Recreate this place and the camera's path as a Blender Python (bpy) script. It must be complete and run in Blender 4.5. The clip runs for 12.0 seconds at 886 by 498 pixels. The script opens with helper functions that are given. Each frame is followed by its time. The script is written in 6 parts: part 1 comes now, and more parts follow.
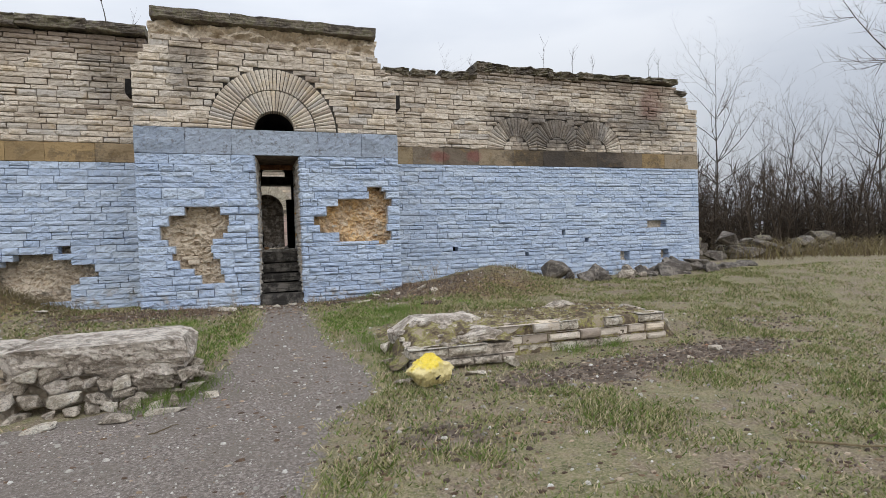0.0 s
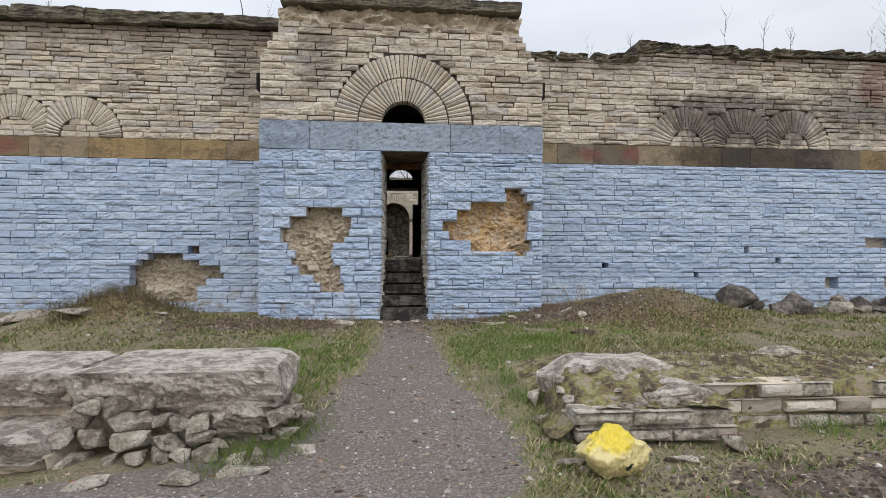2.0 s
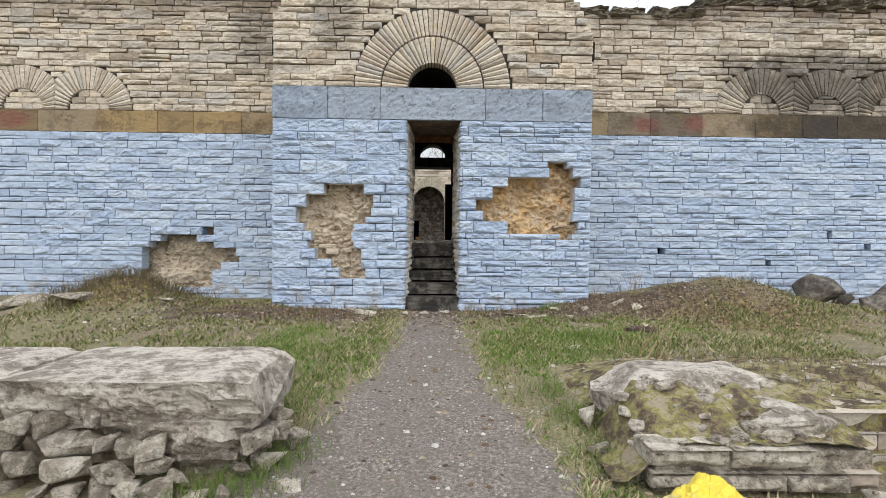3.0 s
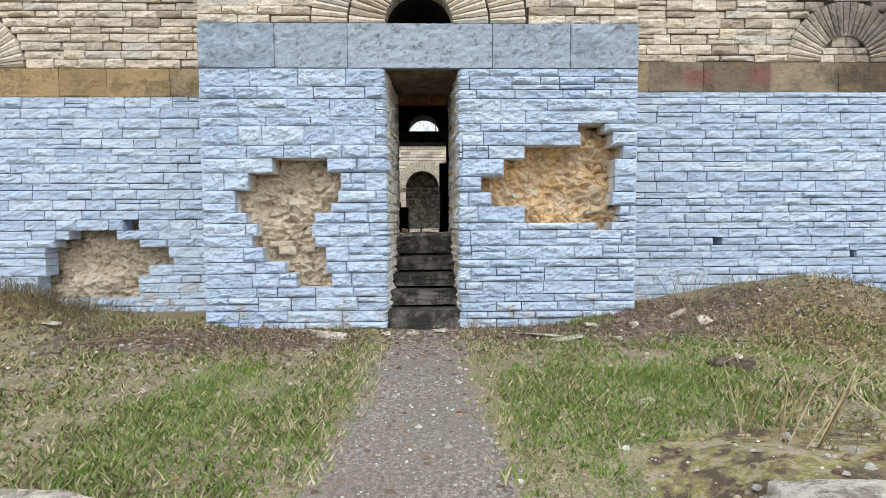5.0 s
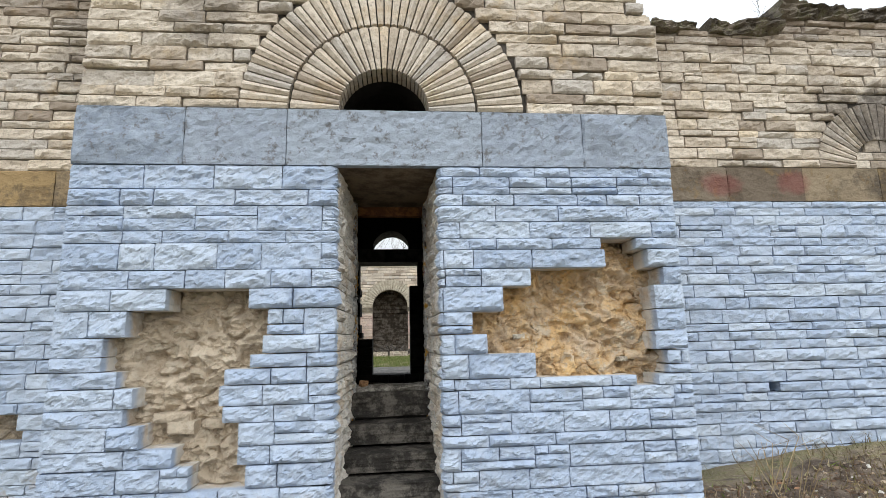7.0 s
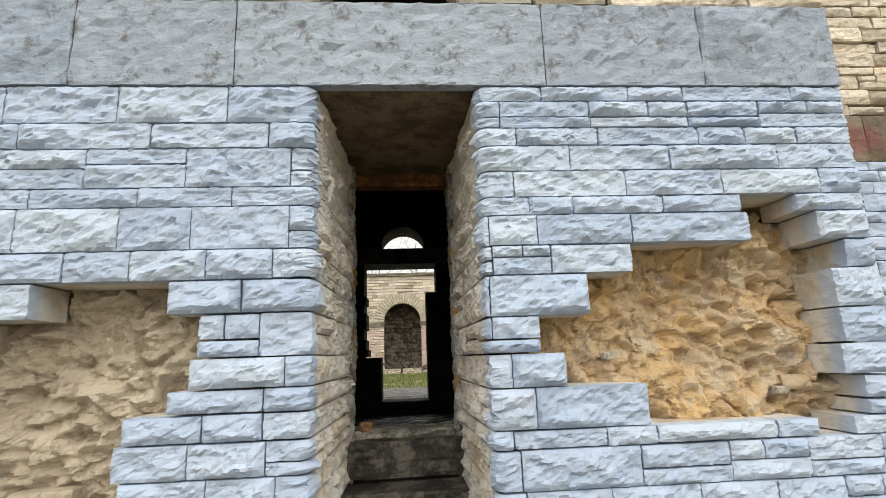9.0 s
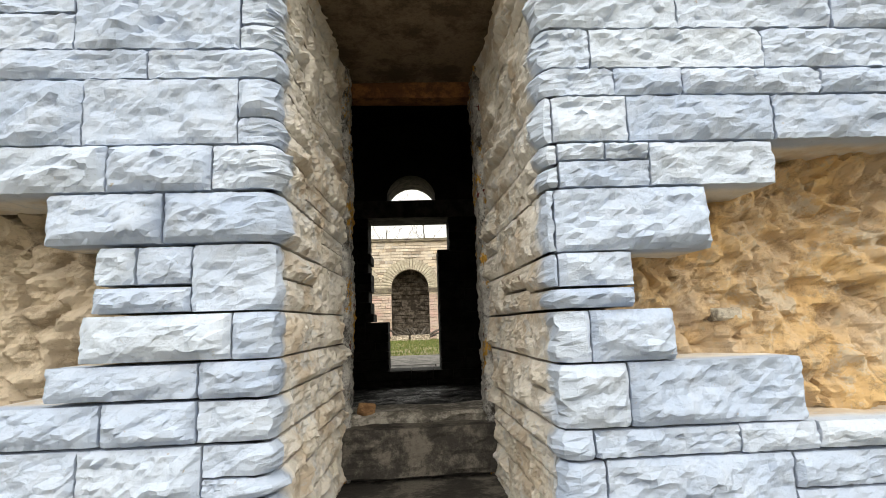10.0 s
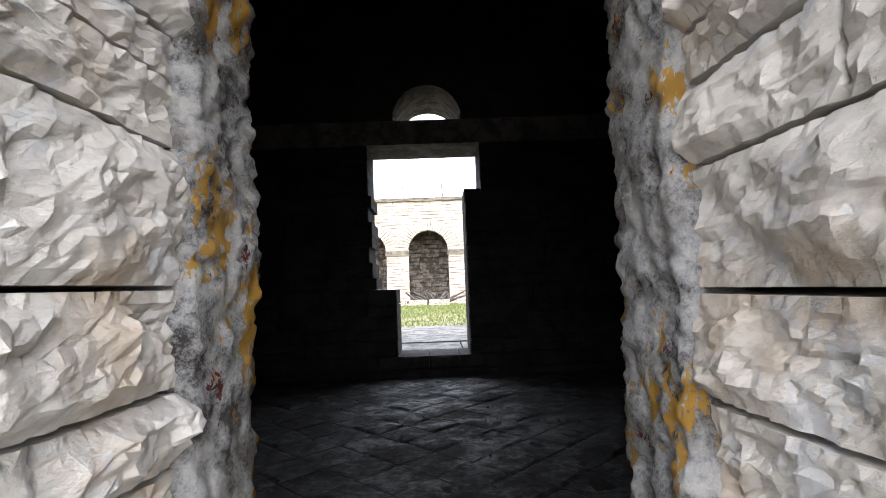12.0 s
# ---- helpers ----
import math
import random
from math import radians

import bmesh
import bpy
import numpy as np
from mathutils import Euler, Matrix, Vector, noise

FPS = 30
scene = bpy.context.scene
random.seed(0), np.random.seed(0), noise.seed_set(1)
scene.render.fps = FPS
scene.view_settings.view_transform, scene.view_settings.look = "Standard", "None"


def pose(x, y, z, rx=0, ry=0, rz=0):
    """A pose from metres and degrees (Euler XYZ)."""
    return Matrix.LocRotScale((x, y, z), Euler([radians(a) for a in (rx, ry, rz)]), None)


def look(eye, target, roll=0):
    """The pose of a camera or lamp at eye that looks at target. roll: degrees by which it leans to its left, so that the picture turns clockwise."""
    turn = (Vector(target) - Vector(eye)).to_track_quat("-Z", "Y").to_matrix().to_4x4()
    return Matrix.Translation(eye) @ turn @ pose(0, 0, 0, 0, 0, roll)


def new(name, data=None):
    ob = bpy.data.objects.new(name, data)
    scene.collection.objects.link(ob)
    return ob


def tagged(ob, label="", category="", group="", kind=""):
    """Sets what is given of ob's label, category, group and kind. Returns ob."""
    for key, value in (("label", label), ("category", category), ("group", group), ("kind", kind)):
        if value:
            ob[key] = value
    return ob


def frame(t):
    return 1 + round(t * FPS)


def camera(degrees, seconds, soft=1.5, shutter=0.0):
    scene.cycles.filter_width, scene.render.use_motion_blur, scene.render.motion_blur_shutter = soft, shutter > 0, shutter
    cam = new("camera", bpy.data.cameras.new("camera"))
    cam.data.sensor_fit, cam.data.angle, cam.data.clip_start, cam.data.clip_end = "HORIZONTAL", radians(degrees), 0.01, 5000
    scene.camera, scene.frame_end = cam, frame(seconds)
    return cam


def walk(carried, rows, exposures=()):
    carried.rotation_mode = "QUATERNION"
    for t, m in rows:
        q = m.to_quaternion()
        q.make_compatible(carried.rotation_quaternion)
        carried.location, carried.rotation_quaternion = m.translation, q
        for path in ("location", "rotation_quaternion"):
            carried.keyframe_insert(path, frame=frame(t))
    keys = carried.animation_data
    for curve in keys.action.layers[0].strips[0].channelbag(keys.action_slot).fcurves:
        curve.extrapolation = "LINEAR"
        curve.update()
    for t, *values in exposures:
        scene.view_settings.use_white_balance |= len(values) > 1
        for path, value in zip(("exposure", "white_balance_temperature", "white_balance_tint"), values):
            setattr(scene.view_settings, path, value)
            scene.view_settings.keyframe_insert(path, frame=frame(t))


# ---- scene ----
cam = camera(82.2, 12.0, soft=0.5)
METRES, EYE, TILT, LEAN, TURN = 10.9, 1.5, 0.0, 0.0, -18.6
ROWS = [
    (0.0, 0.0, 0.0, 0.0, -0.04, -1.23, 1.77),
    (0.5, -0.0103, 0.0307, -0.0013, 2.54, -0.54, 0.93),
    (1.0, -0.0203, 0.0714, -0.0002, 6.27, 0.3, 0.17),
    (1.5, -0.0375, 0.1085, -0.0006, 9.75, 0.73, -0.21),
    (2.0, -0.0454, 0.1472, -0.002, 13.51, 0.33, -0.29),
    (2.5, -0.0501, 0.1931, -0.0027, 16.34, -0.5, -0.55),
    (3.0, -0.0622, 0.2367, -0.0066, 17.6, -1.33, -0.64),
    (5.0, -0.118, 0.4168, -0.001, 17.08, -2.86, 0.36),
    (5.5, -0.135, 0.455, 0.0066, 16.2, -0.44, 0.3),
    (6.0, -0.1498, 0.492, 0.0147, 14.83, 2.66, 0.53),
    (6.5, -0.1571, 0.5312, 0.0227, 13.7, 6.65, 0.94),
    (8.5, -0.2026, 0.6679, 0.0312, 13.88, 14.63, 1.94),
    (9.0, -0.2176, 0.7043, 0.0316, 14.99, 11.81, 2.0),
    (9.5, -0.2273, 0.7442, 0.0312, 15.94, 9.56, 1.84),
    (10.0, -0.2472, 0.7815, 0.0289, 15.77, 8.25, 1.9),
    (10.5, -0.2626, 0.8191, 0.0278, 15.84, 7.47, 2.37),
    (11.0, -0.2748, 0.8616, 0.0271, 15.86, 7.03, 2.86),
    (11.5, -0.2899, 0.9037, 0.0252, 16.23, 6.21, 2.94),
    (12.0, -0.3026, 0.9441, 0.0327, 17.86, 4.21, 2.08),
]
EXPOSURES = ((0.0, -0.2, 6250, 10), (1.5, -0.3, 6250, 10), (2.0, -0.25, 6250, 10), (2.5, 0.0, 6450, 9), (3.0, 0.15, 6400, 8), (5.0, 0.45, 6250, 6), (5.5, 0.35, 6250, 6), (6.0, 0.25, 6250, 6), (6.5, 0.3, 6300, 7), (8.5, 0.02, 6850, 6), (9.0, 0.5, 7050, 6), (9.5, 0.83, 7250, 7), (10.0, 0.83, 7350, 7), (10.5, 0.65, 7400, 9), (11.0, 0.95, 7600, 11), (11.5, 1.45, 6100, 11), (12.0, 2.15, 6050, 12))
walk(cam, [(t, pose(0, 0, EYE, TILT, LEAN, TURN) @ pose(METRES * x, METRES * y, METRES * z, 90 + pitch, roll, yaw)) for t, x, y, z, yaw, pitch, roll in ROWS], EXPOSURES)

# ---------------------------------------------------------------- world, sun
wd = bpy.data.worlds.new("sky")
scene.world = wd
wd.use_nodes = True
wn = wd.node_tree
wn.nodes.clear()
w_out = wn.nodes.new("ShaderNodeOutputWorld")
w_bg = wn.nodes.new("ShaderNodeBackground")
w_sky = wn.nodes.new("ShaderNodeTexSky")
w_sky.sky_type, w_sky.sun_disc = "NISHITA", False
w_sky.sun_elevation, w_sky.sun_rotation = radians(33), radians(173)
w_tc = wn.nodes.new("ShaderNodeTexCoord")
w_map = wn.nodes.new("ShaderNodeMapping")
w_map.inputs["Scale"].default_value = (1.0, 1.0, 3.2)
w_noise = wn.nodes.new("ShaderNodeTexNoise")
w_noise.inputs["Scale"].default_value, w_noise.inputs["Detail"].default_value = 1.6, 5
w_ramp = wn.nodes.new("ShaderNodeValToRGB")
w_ramp.color_ramp.elements[0].position, w_ramp.color_ramp.elements[0].color = 0.36, (0.665, 0.695, 0.75, 1)
w_ramp.color_ramp.elements[1].position, w_ramp.color_ramp.elements[1].color = 0.64, (0.84, 0.855, 0.88, 1)
w_scale = wn.nodes.new("ShaderNodeVectorMath")
w_scale.operation = "SCALE"
w_scale.inputs["Scale"].default_value = 0.08
w_mix = wn.nodes.new("ShaderNodeMix")
w_mix.data_type = "RGBA"
w_mix.inputs["Factor"].default_value = 0.9
wn.links.new(w_tc.outputs["Generated"], w_map.inputs["Vector"])
wn.links.new(w_map.outputs["Vector"], w_noise.inputs["Vector"])
wn.links.new(w_noise.outputs["Fac"], w_ramp.inputs["Fac"])
wn.links.new(w_sky.outputs["Color"], w_scale.inputs[0])
wn.links.new(w_scale.outputs["Vector"], w_mix.inputs[6])
wn.links.new(w_ramp.outputs["Color"], w_mix.inputs[7])
w_up = wn.nodes.new("ShaderNodeSeparateXYZ")
w_zen = wn.nodes.new("ShaderNodeMapRange")  # an overcast sky is up to three times as bright overhead as at the horizon
w_zen.inputs["From Min"].default_value, w_zen.inputs["From Max"].default_value = 0.0, 1.0
w_zen.inputs["To Min"].default_value, w_zen.inputs["To Max"].default_value = 0.62, 2.5
wn.links.new(w_tc.outputs["Generated"], w_up.inputs[0])
wn.links.new(w_up.outputs["Z"], w_zen.inputs["Value"])
wn.links.new(w_zen.outputs["Result"], w_bg.inputs["Strength"])
wn.links.new(w_mix.outputs[2], w_bg.inputs["Color"])
wn.links.new(w_bg.outputs["Background"], w_out.inputs["Surface"])

sun_data = bpy.data.lights.new("sun", "SUN")
sun_data.energy, sun_data.angle, sun_data.color = 1.3, radians(75), (1.0, 0.95, 0.88)
sun = new("sun", sun_data)
sun.matrix_world = look((2.5, -14, 14.5), (0, 8, 0))


# ---------------------------------------------------------------- material helpers
class Nodes:
    """A node material with short calls for the nodes that are used over and over."""

    def __init__(self, name, rough=0.9):
        self.mat = bpy.data.materials.new(name)
        self.mat.use_nodes = True
        self.t = self.mat.node_tree
        self.bsdf = self.t.nodes["Principled BSDF"]
        self.bsdf.inputs["Roughness"].default_value = rough
        self.bsdf.inputs["Specular IOR Level"].default_value = 0.25
        self.co = self.t.nodes.new("ShaderNodeTexCoord").outputs["Object"]
        self.xyz = None

    def put(self, socket, value):
        if hasattr(value, "is_output"):
            self.t.links.new(value, socket)
        elif isinstance(value, tuple) and len(value) == 3 and socket.type == "RGBA":
            socket.default_value = (*value, 1)
        else:
            socket.default_value = value

    def noise(self, scale, detail=4, rough=0.6, stretch=None):
        n = self.t.nodes.new("ShaderNodeTexNoise")
        n.inputs["Scale"].default_value, n.inputs["Detail"].default_value, n.inputs["Roughness"].default_value = scale, detail, rough
        self.t.links.new(self.place(stretch), n.inputs["Vector"])
        return n.outputs["Fac"]

    def place(self, stretch):
        if not stretch:
            return self.co
        m = self.t.nodes.new("ShaderNodeMapping")
        m.inputs["Scale"].default_value = stretch
        self.t.links.new(self.co, m.inputs["Vector"])
        return m.outputs["Vector"]

    def cells(self, scale, feature="F1", out="Distance", stretch=None):
        n = self.t.nodes.new("ShaderNodeTexVoronoi")
        n.feature = feature
        n.inputs["Scale"].default_value = scale
        self.t.links.new(self.place(stretch), n.inputs["Vector"])
        return n.outputs[out]

    def ramp(self, fac, *stops):
        n = self.t.nodes.new("ShaderNodeValToRGB")
        e = n.color_ramp.elements
        while len(e) < len(stops):
            e.new(0.5)
        for el, (p, c) in zip(e, stops):
            el.position = p
            el.color = (c, c, c, 1) if isinstance(c, (int, float)) else (*c, 1)
        self.put(n.inputs["Fac"], fac)
        return n.outputs["Color"]

    def mix(self, f, a, b, how="MIX"):
        n = self.t.nodes.new("ShaderNodeMix")
        n.data_type, n.blend_type = "RGBA", how
        self.put(n.inputs["Factor"], f)
        self.put(n.inputs[6], a)
        self.put(n.inputs[7], b)
        return n.outputs[2]

    def math(self, op, a, b=0.0, clamp=False):
        n = self.t.nodes.new("ShaderNodeMath")
        n.operation, n.use_clamp = op, clamp
        self.put(n.inputs[0], a)
        self.put(n.inputs[1], b)
        return n.outputs[0]

    def axis(self, k):
        if not self.xyz:
            self.xyz = self.t.nodes.new("ShaderNodeSeparateXYZ")
            self.t.links.new(self.co, self.xyz.inputs[0])
        return self.xyz.outputs[k]

    def step(self, v, lo, hi):
        n = self.t.nodes.new("ShaderNodeMapRange")
        n.interpolation_type = "SMOOTHSTEP"
        self.put(n.inputs["Value"], v)
        n.inputs["From Min"].default_value, n.inputs["From Max"].default_value = lo, hi
        return n.outputs["Result"]

    def each(self):
        """A random value of its own for each piece, loose or joined."""
        a = self.t.nodes.new("ShaderNodeObjectInfo").outputs["Random"]
        b = self.t.nodes.new("ShaderNodeNewGeometry").outputs["Random Per Island"]
        return self.math("FRACT", self.math("ADD", a, b))

    def attr(self, name):
        n = self.t.nodes.new("ShaderNodeAttribute")
        n.attribute_name = name
        return n.outputs["Fac"]

    def blob(self, x, z, rx, rz):
        """1 inside an uneven stain round (x, z) on a wall, 0 outside."""
        dx = self.math("DIVIDE", self.math("SUBTRACT", self.axis(0), x), rx)
        dz = self.math("DIVIDE", self.math("SUBTRACT", self.axis(2), z), rz)
        r = self.math("ADD", self.math("MULTIPLY", dx, dx), self.math("MULTIPLY", dz, dz))
        r = self.math("ADD", r, self.math("MULTIPLY", self.noise(3.2, 7, 0.8), 2.2))
        return self.step(r, 2.1, 1.2)

    def bump(self, height, strength=0.5, distance=0.02, before=None):
        n = self.t.nodes.new("ShaderNodeBump")
        n.inputs["Strength"].default_value, n.inputs["Distance"].default_value = strength, distance
        self.put(n.inputs["Height"], height)
        if before:
            self.t.links.new(before, n.inputs["Normal"])
        return n.outputs["Normal"]

    def done(self, color, normal=None, rough=None):
        self.put(self.bsdf.inputs["Base Color"], color)
        if normal:
            self.t.links.new(normal, self.bsdf.inputs["Normal"])
        if rough is not None:
            self.put(self.bsdf.inputs["Roughness"], rough)
        return self.mat


def rock_relief(n, coarse=0.05):
    """Split-face relief: chipped planes, ragged bedding, then grain."""
    warp = n.noise(5, 3, 0.6)
    chips = n.math("ADD", n.cells(11, stretch=(1.0, 1.0, 1.5)), n.math("MULTIPLY", warp, 1.3))
    a = n.bump(chips, 0.5, coarse * 0.6)
    b = n.bump(n.noise(17, 9, 0.74, (1.0, 1.0, 1.6)), 0.8, 0.013, a)
    b = n.bump(n.noise(42, 6, 0.75, (1.0, 1.0, 1.4)), 0.6, 0.007, b)
    c = n.bump(n.cells(34, stretch=(1.0, 1.0, 1.7)), 0.3, 0.005, b)
    return n.bump(n.noise(95, 5, 0.75), 0.5, 0.003, c)


def limestone(n):
    e = n.each()
    base = n.ramp(e, (0.0, (0.32, 0.265, 0.215)), (0.12, (0.54, 0.465, 0.38)), (0.4, (0.70, 0.625, 0.53)), (0.6, (0.59, 0.52, 0.435)), (0.8, (0.50, 0.465, 0.425)), (1.0, (0.72, 0.61, 0.47)))
    base = n.mix(n.ramp(n.noise(1.3, 6, 0.75), (0.48, 0.0), (0.68, 0.55)), base, (0.29, 0.235, 0.185))
    base = n.mix(n.ramp(n.noise(3.4, 5, 0.7), (0.56, 0.0), (0.74, 0.6)), base, (0.50, 0.36, 0.19))
    base = n.mix(n.ramp(n.noise(26, 4, 0.7), (0.52, 0.0), (0.68, 0.55)), base, (0.23, 0.19, 0.15))
    # fine dark creases: shade of the rough face drawn into the stone's colour
    return n.mix(n.math("MULTIPLY", n.step(n.noise(44, 6, 0.8, (1.0, 1.0, 1.6)), 0.45, 0.37), 0.5), base, (0.17, 0.14, 0.11))


def make_limestone():
    n = Nodes("weathered_limestone", 0.92)
    c = limestone(n)
    soot = n.math("MAXIMUM", n.blob(7.2, 4.25, 2.3, 0.8), n.math("MULTIPLY", n.blob(10.0, 4.6, 1.3, 0.9), 0.75))
    soot = n.math("MAXIMUM", soot, n.math("MULTIPLY", n.blob(-1.35, 4.75, 0.45, 0.7), 0.7))
    soot = n.math("MAXIMUM", soot, n.math("MULTIPLY", n.blob(-3.0, 5.0, 0.55, 0.8), 0.6))
    c = n.mix(n.math("MULTIPLY", soot, 0.75), c, (0.06, 0.05, 0.045))
    top = n.step(n.math("ADD", n.axis(2), n.math("MULTIPLY", n.noise(1.6, 5, 0.7), 1.0)), 5.55, 6.25)
    c = n.mix(n.math("MULTIPLY", top, 0.75), c, (0.17, 0.125, 0.095))
    red = n.blob(10.3, 5.1, 0.55, 0.6)
    c = n.mix(n.math("MULTIPLY", red, 0.5), c, (0.20, 0.09, 0.07))
    return n.done(c, rock_relief(n))


def make_painted(name, front, fade):
    """Limestone under pale blue wall paint on the outer face; the reveals were left bare."""
    n = Nodes(name, 0.85)
    bare = limestone(n)
    bare = n.mix(0.62, bare, (0.76, 0.745, 0.715))
    bare = n.mix(n.ramp(n.noise(3.1, 5, 0.7), (0.48, 0.0), (0.60, 0.6)), bare, (0.47, 0.355, 0.235))
    bare = n.mix(n.ramp(n.noise(5.7, 6, 0.8), (0.54, 0.0), (0.60, 0.6)), bare, (0.56, 0.58, 0.61))
    e = n.each()
    paint = n.ramp(e, (0.0, (0.36, 0.44, 0.585)), (0.5, (0.43, 0.51, 0.65)), (1.0, (0.50, 0.575, 0.69)))
    paint = n.mix(n.ramp(n.noise(9, 5, 0.7), (0.45, 0.0), (0.75, 0.5)), paint, (0.52, 0.57, 0.65))
    paint = n.mix(n.ramp(n.noise(2.2, 5, 0.7), (0.55, 0.0), (0.8, 0.6)), paint, (0.30, 0.37, 0.50))
    low = n.math("MULTIPLY", n.step(n.axis(2), 0.95, 0.25), n.ramp(n.noise(5, 5, 0.75), (0.52, 0.0), (0.62, 0.9)))
    chip = n.math("MAXIMUM", n.ramp(n.noise(31, 5, 0.75), (0.66, 0.0), (0.71, 0.85)), low)
    # the relief's shaded creases are drawn dark into the paint colour
    crease_shade = n.step(n.noise(34, 6, 0.8, (1.0, 1.0, 1.6)), 0.43, 0.35)
    paint = n.mix(n.math("MULTIPLY", crease_shade, 0.4), paint, (0.20, 0.235, 0.30))
    paint = n.mix(chip, paint, (0.36, 0.31, 0.25))
    edge = n.math("ADD", n.axis(1), n.math("MULTIPLY", n.math("SUBTRACT", n.noise(5, 6, 0.75), 0.5), 0.14))
    c = n.mix(n.step(edge, front + fade - 0.02, front + fade + 0.07), paint, bare)
    return n.done(c, rock_relief(n))


def make_plain(name, stops, scale, rough=0.92, relief=0.4, depth=0.02, fine=60, relief_shade=0.0):
    n = Nodes(name, rough)
    c = n.ramp(n.step(n.noise(scale, 7, 0.75), 0.30, 0.70), *stops)
    c = n.mix(n.ramp(n.noise(fine, 4, 0.7), (0.48, 0.0), (0.70, 0.4)), c, tuple(0.5 * v for v in stops[0][1]))
    k = n.bump(n.noise(scale * 4, 6, 0.7), relief, depth * 0.5)
    if relief_shade:
        rough_h = n.noise(15, 8, 0.8, (1.0, 1.0, 1.9))
        # relief shading put into the colour: hollows darker, ridges paler
        c = n.mix(n.math("MULTIPLY", n.step(rough_h, 0.45, 0.39), relief_shade), c, tuple(0.25 * v for v in stops[0][1]))
        c = n.mix(n.math("MULTIPLY", n.step(rough_h, 0.54, 0.60), 0.6 * relief_shade), c, tuple(min(0.8, 1.1 * v) for v in stops[-1][1]))
        lichen = n.ramp(n.noise(4.3, 7, 0.8), (0.55, 0.0), (0.61, 0.6))
        c = n.mix(lichen, c, (0.17, 0.145, 0.115))
        k = n.bump(rough_h, 0.9, 0.022, k)
    return n.done(c, n.bump(n.noise(fine * 2, 3, 0.6), 0.35, 0.002, k))


def make_string_course():
    n = Nodes("brown_sandstone", 0.9)
    e = n.each()
    c = n.ramp(e, (0.0, (0.17, 0.13, 0.08)), (0.3, (0.34, 0.24, 0.12)), (0.55, (0.26, 0.22, 0.17)), (0.8, (0.13, 0.10, 0.075)), (1.0, (0.36, 0.29, 0.18)))
    c = n.mix(n.ramp(n.noise(3, 7, 0.8), (0.50, 0.0), (0.60, 0.75)), c, (0.10, 0.08, 0.06))
    c = n.mix(n.ramp(n.noise(6, 5, 0.7), (0.57, 0.0), (0.70, 0.55)), c, (0.36, 0.235, 0.10))
    c = n.mix(n.math("MULTIPLY", n.blob(7.6, 3.5, 2.2, 0.9), 0.85), c, (0.045, 0.04, 0.037))
    red = n.math("MAXIMUM", n.math("MAXIMUM", n.blob(3.95, 3.5, 0.28, 0.18), n.blob(4.85, 3.5, 0.26, 0.18)), n.blob(-7.3, 3.42, 0.5, 0.2))
    c = n.mix(n.math("MULTIPLY", red, 0.55), c, (0.22, 0.07, 0.065))
    return n.done(c, rock_relief(n, 0.03))


def make_band():
    n = Nodes("painted_lintel_stone", 0.85)
    c = n.ramp(n.each(), (0.0, (0.24, 0.285, 0.36)), (0.5, (0.28, 0.32, 0.39)), (1.0, (0.33, 0.375, 0.44)))
    c = n.mix(n.ramp(n.noise(7, 6, 0.75), (0.42, 0.0), (0.7, 0.7)), c, (0.40, 0.46, 0.55))
    c = n.mix(n.ramp(n.noise(13, 5, 0.75), (0.54, 0.0), (0.64, 0.75)), c, (0.13, 0.125, 0.12))
    return n.done(c, rock_relief(n, 0.03))


def make_rubble(name, a, b, dark):
    n = Nodes(name, 0.95)
    c = n.mix(n.ramp(n.noise(2.6, 6, 0.7), (0.4, 0.0), (0.62, 1.0)), a, b)
    c = n.mix(n.ramp(n.noise(9, 8, 0.85), (0.50, 0.0), (0.60, 0.65)), c, dark)
    c = n.mix(n.ramp(n.noise(4.6, 6, 0.8), (0.54, 0.0), (0.60, 0.7)), c, (0.62, 0.55, 0.45))
    c = n.mix(n.ramp(n.noise(19, 4, 0.7), (0.56, 0.0), (0.66, 0.6)), c, (0.50, 0.44, 0.34))
    k = n.bump(n.math("ADD", n.math("MULTIPLY", n.cells(17), 0.5), n.noise(16, 9, 0.82)), 0.9, 0.022)
    return n.done(c, n.bump(n.noise(70, 5, 0.8), 0.6, 0.005, k))


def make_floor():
    """Flags with the room's shade in their near-black colour, wet in patches, dusty between."""
    n = Nodes("wet_shade_dark_paving", 0.4)
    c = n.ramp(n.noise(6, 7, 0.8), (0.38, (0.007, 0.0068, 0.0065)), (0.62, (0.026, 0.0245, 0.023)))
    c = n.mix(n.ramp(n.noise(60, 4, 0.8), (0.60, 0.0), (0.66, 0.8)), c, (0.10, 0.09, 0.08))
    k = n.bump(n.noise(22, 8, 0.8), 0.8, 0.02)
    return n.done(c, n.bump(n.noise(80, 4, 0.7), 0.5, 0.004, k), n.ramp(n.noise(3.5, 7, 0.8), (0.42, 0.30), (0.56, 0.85)))


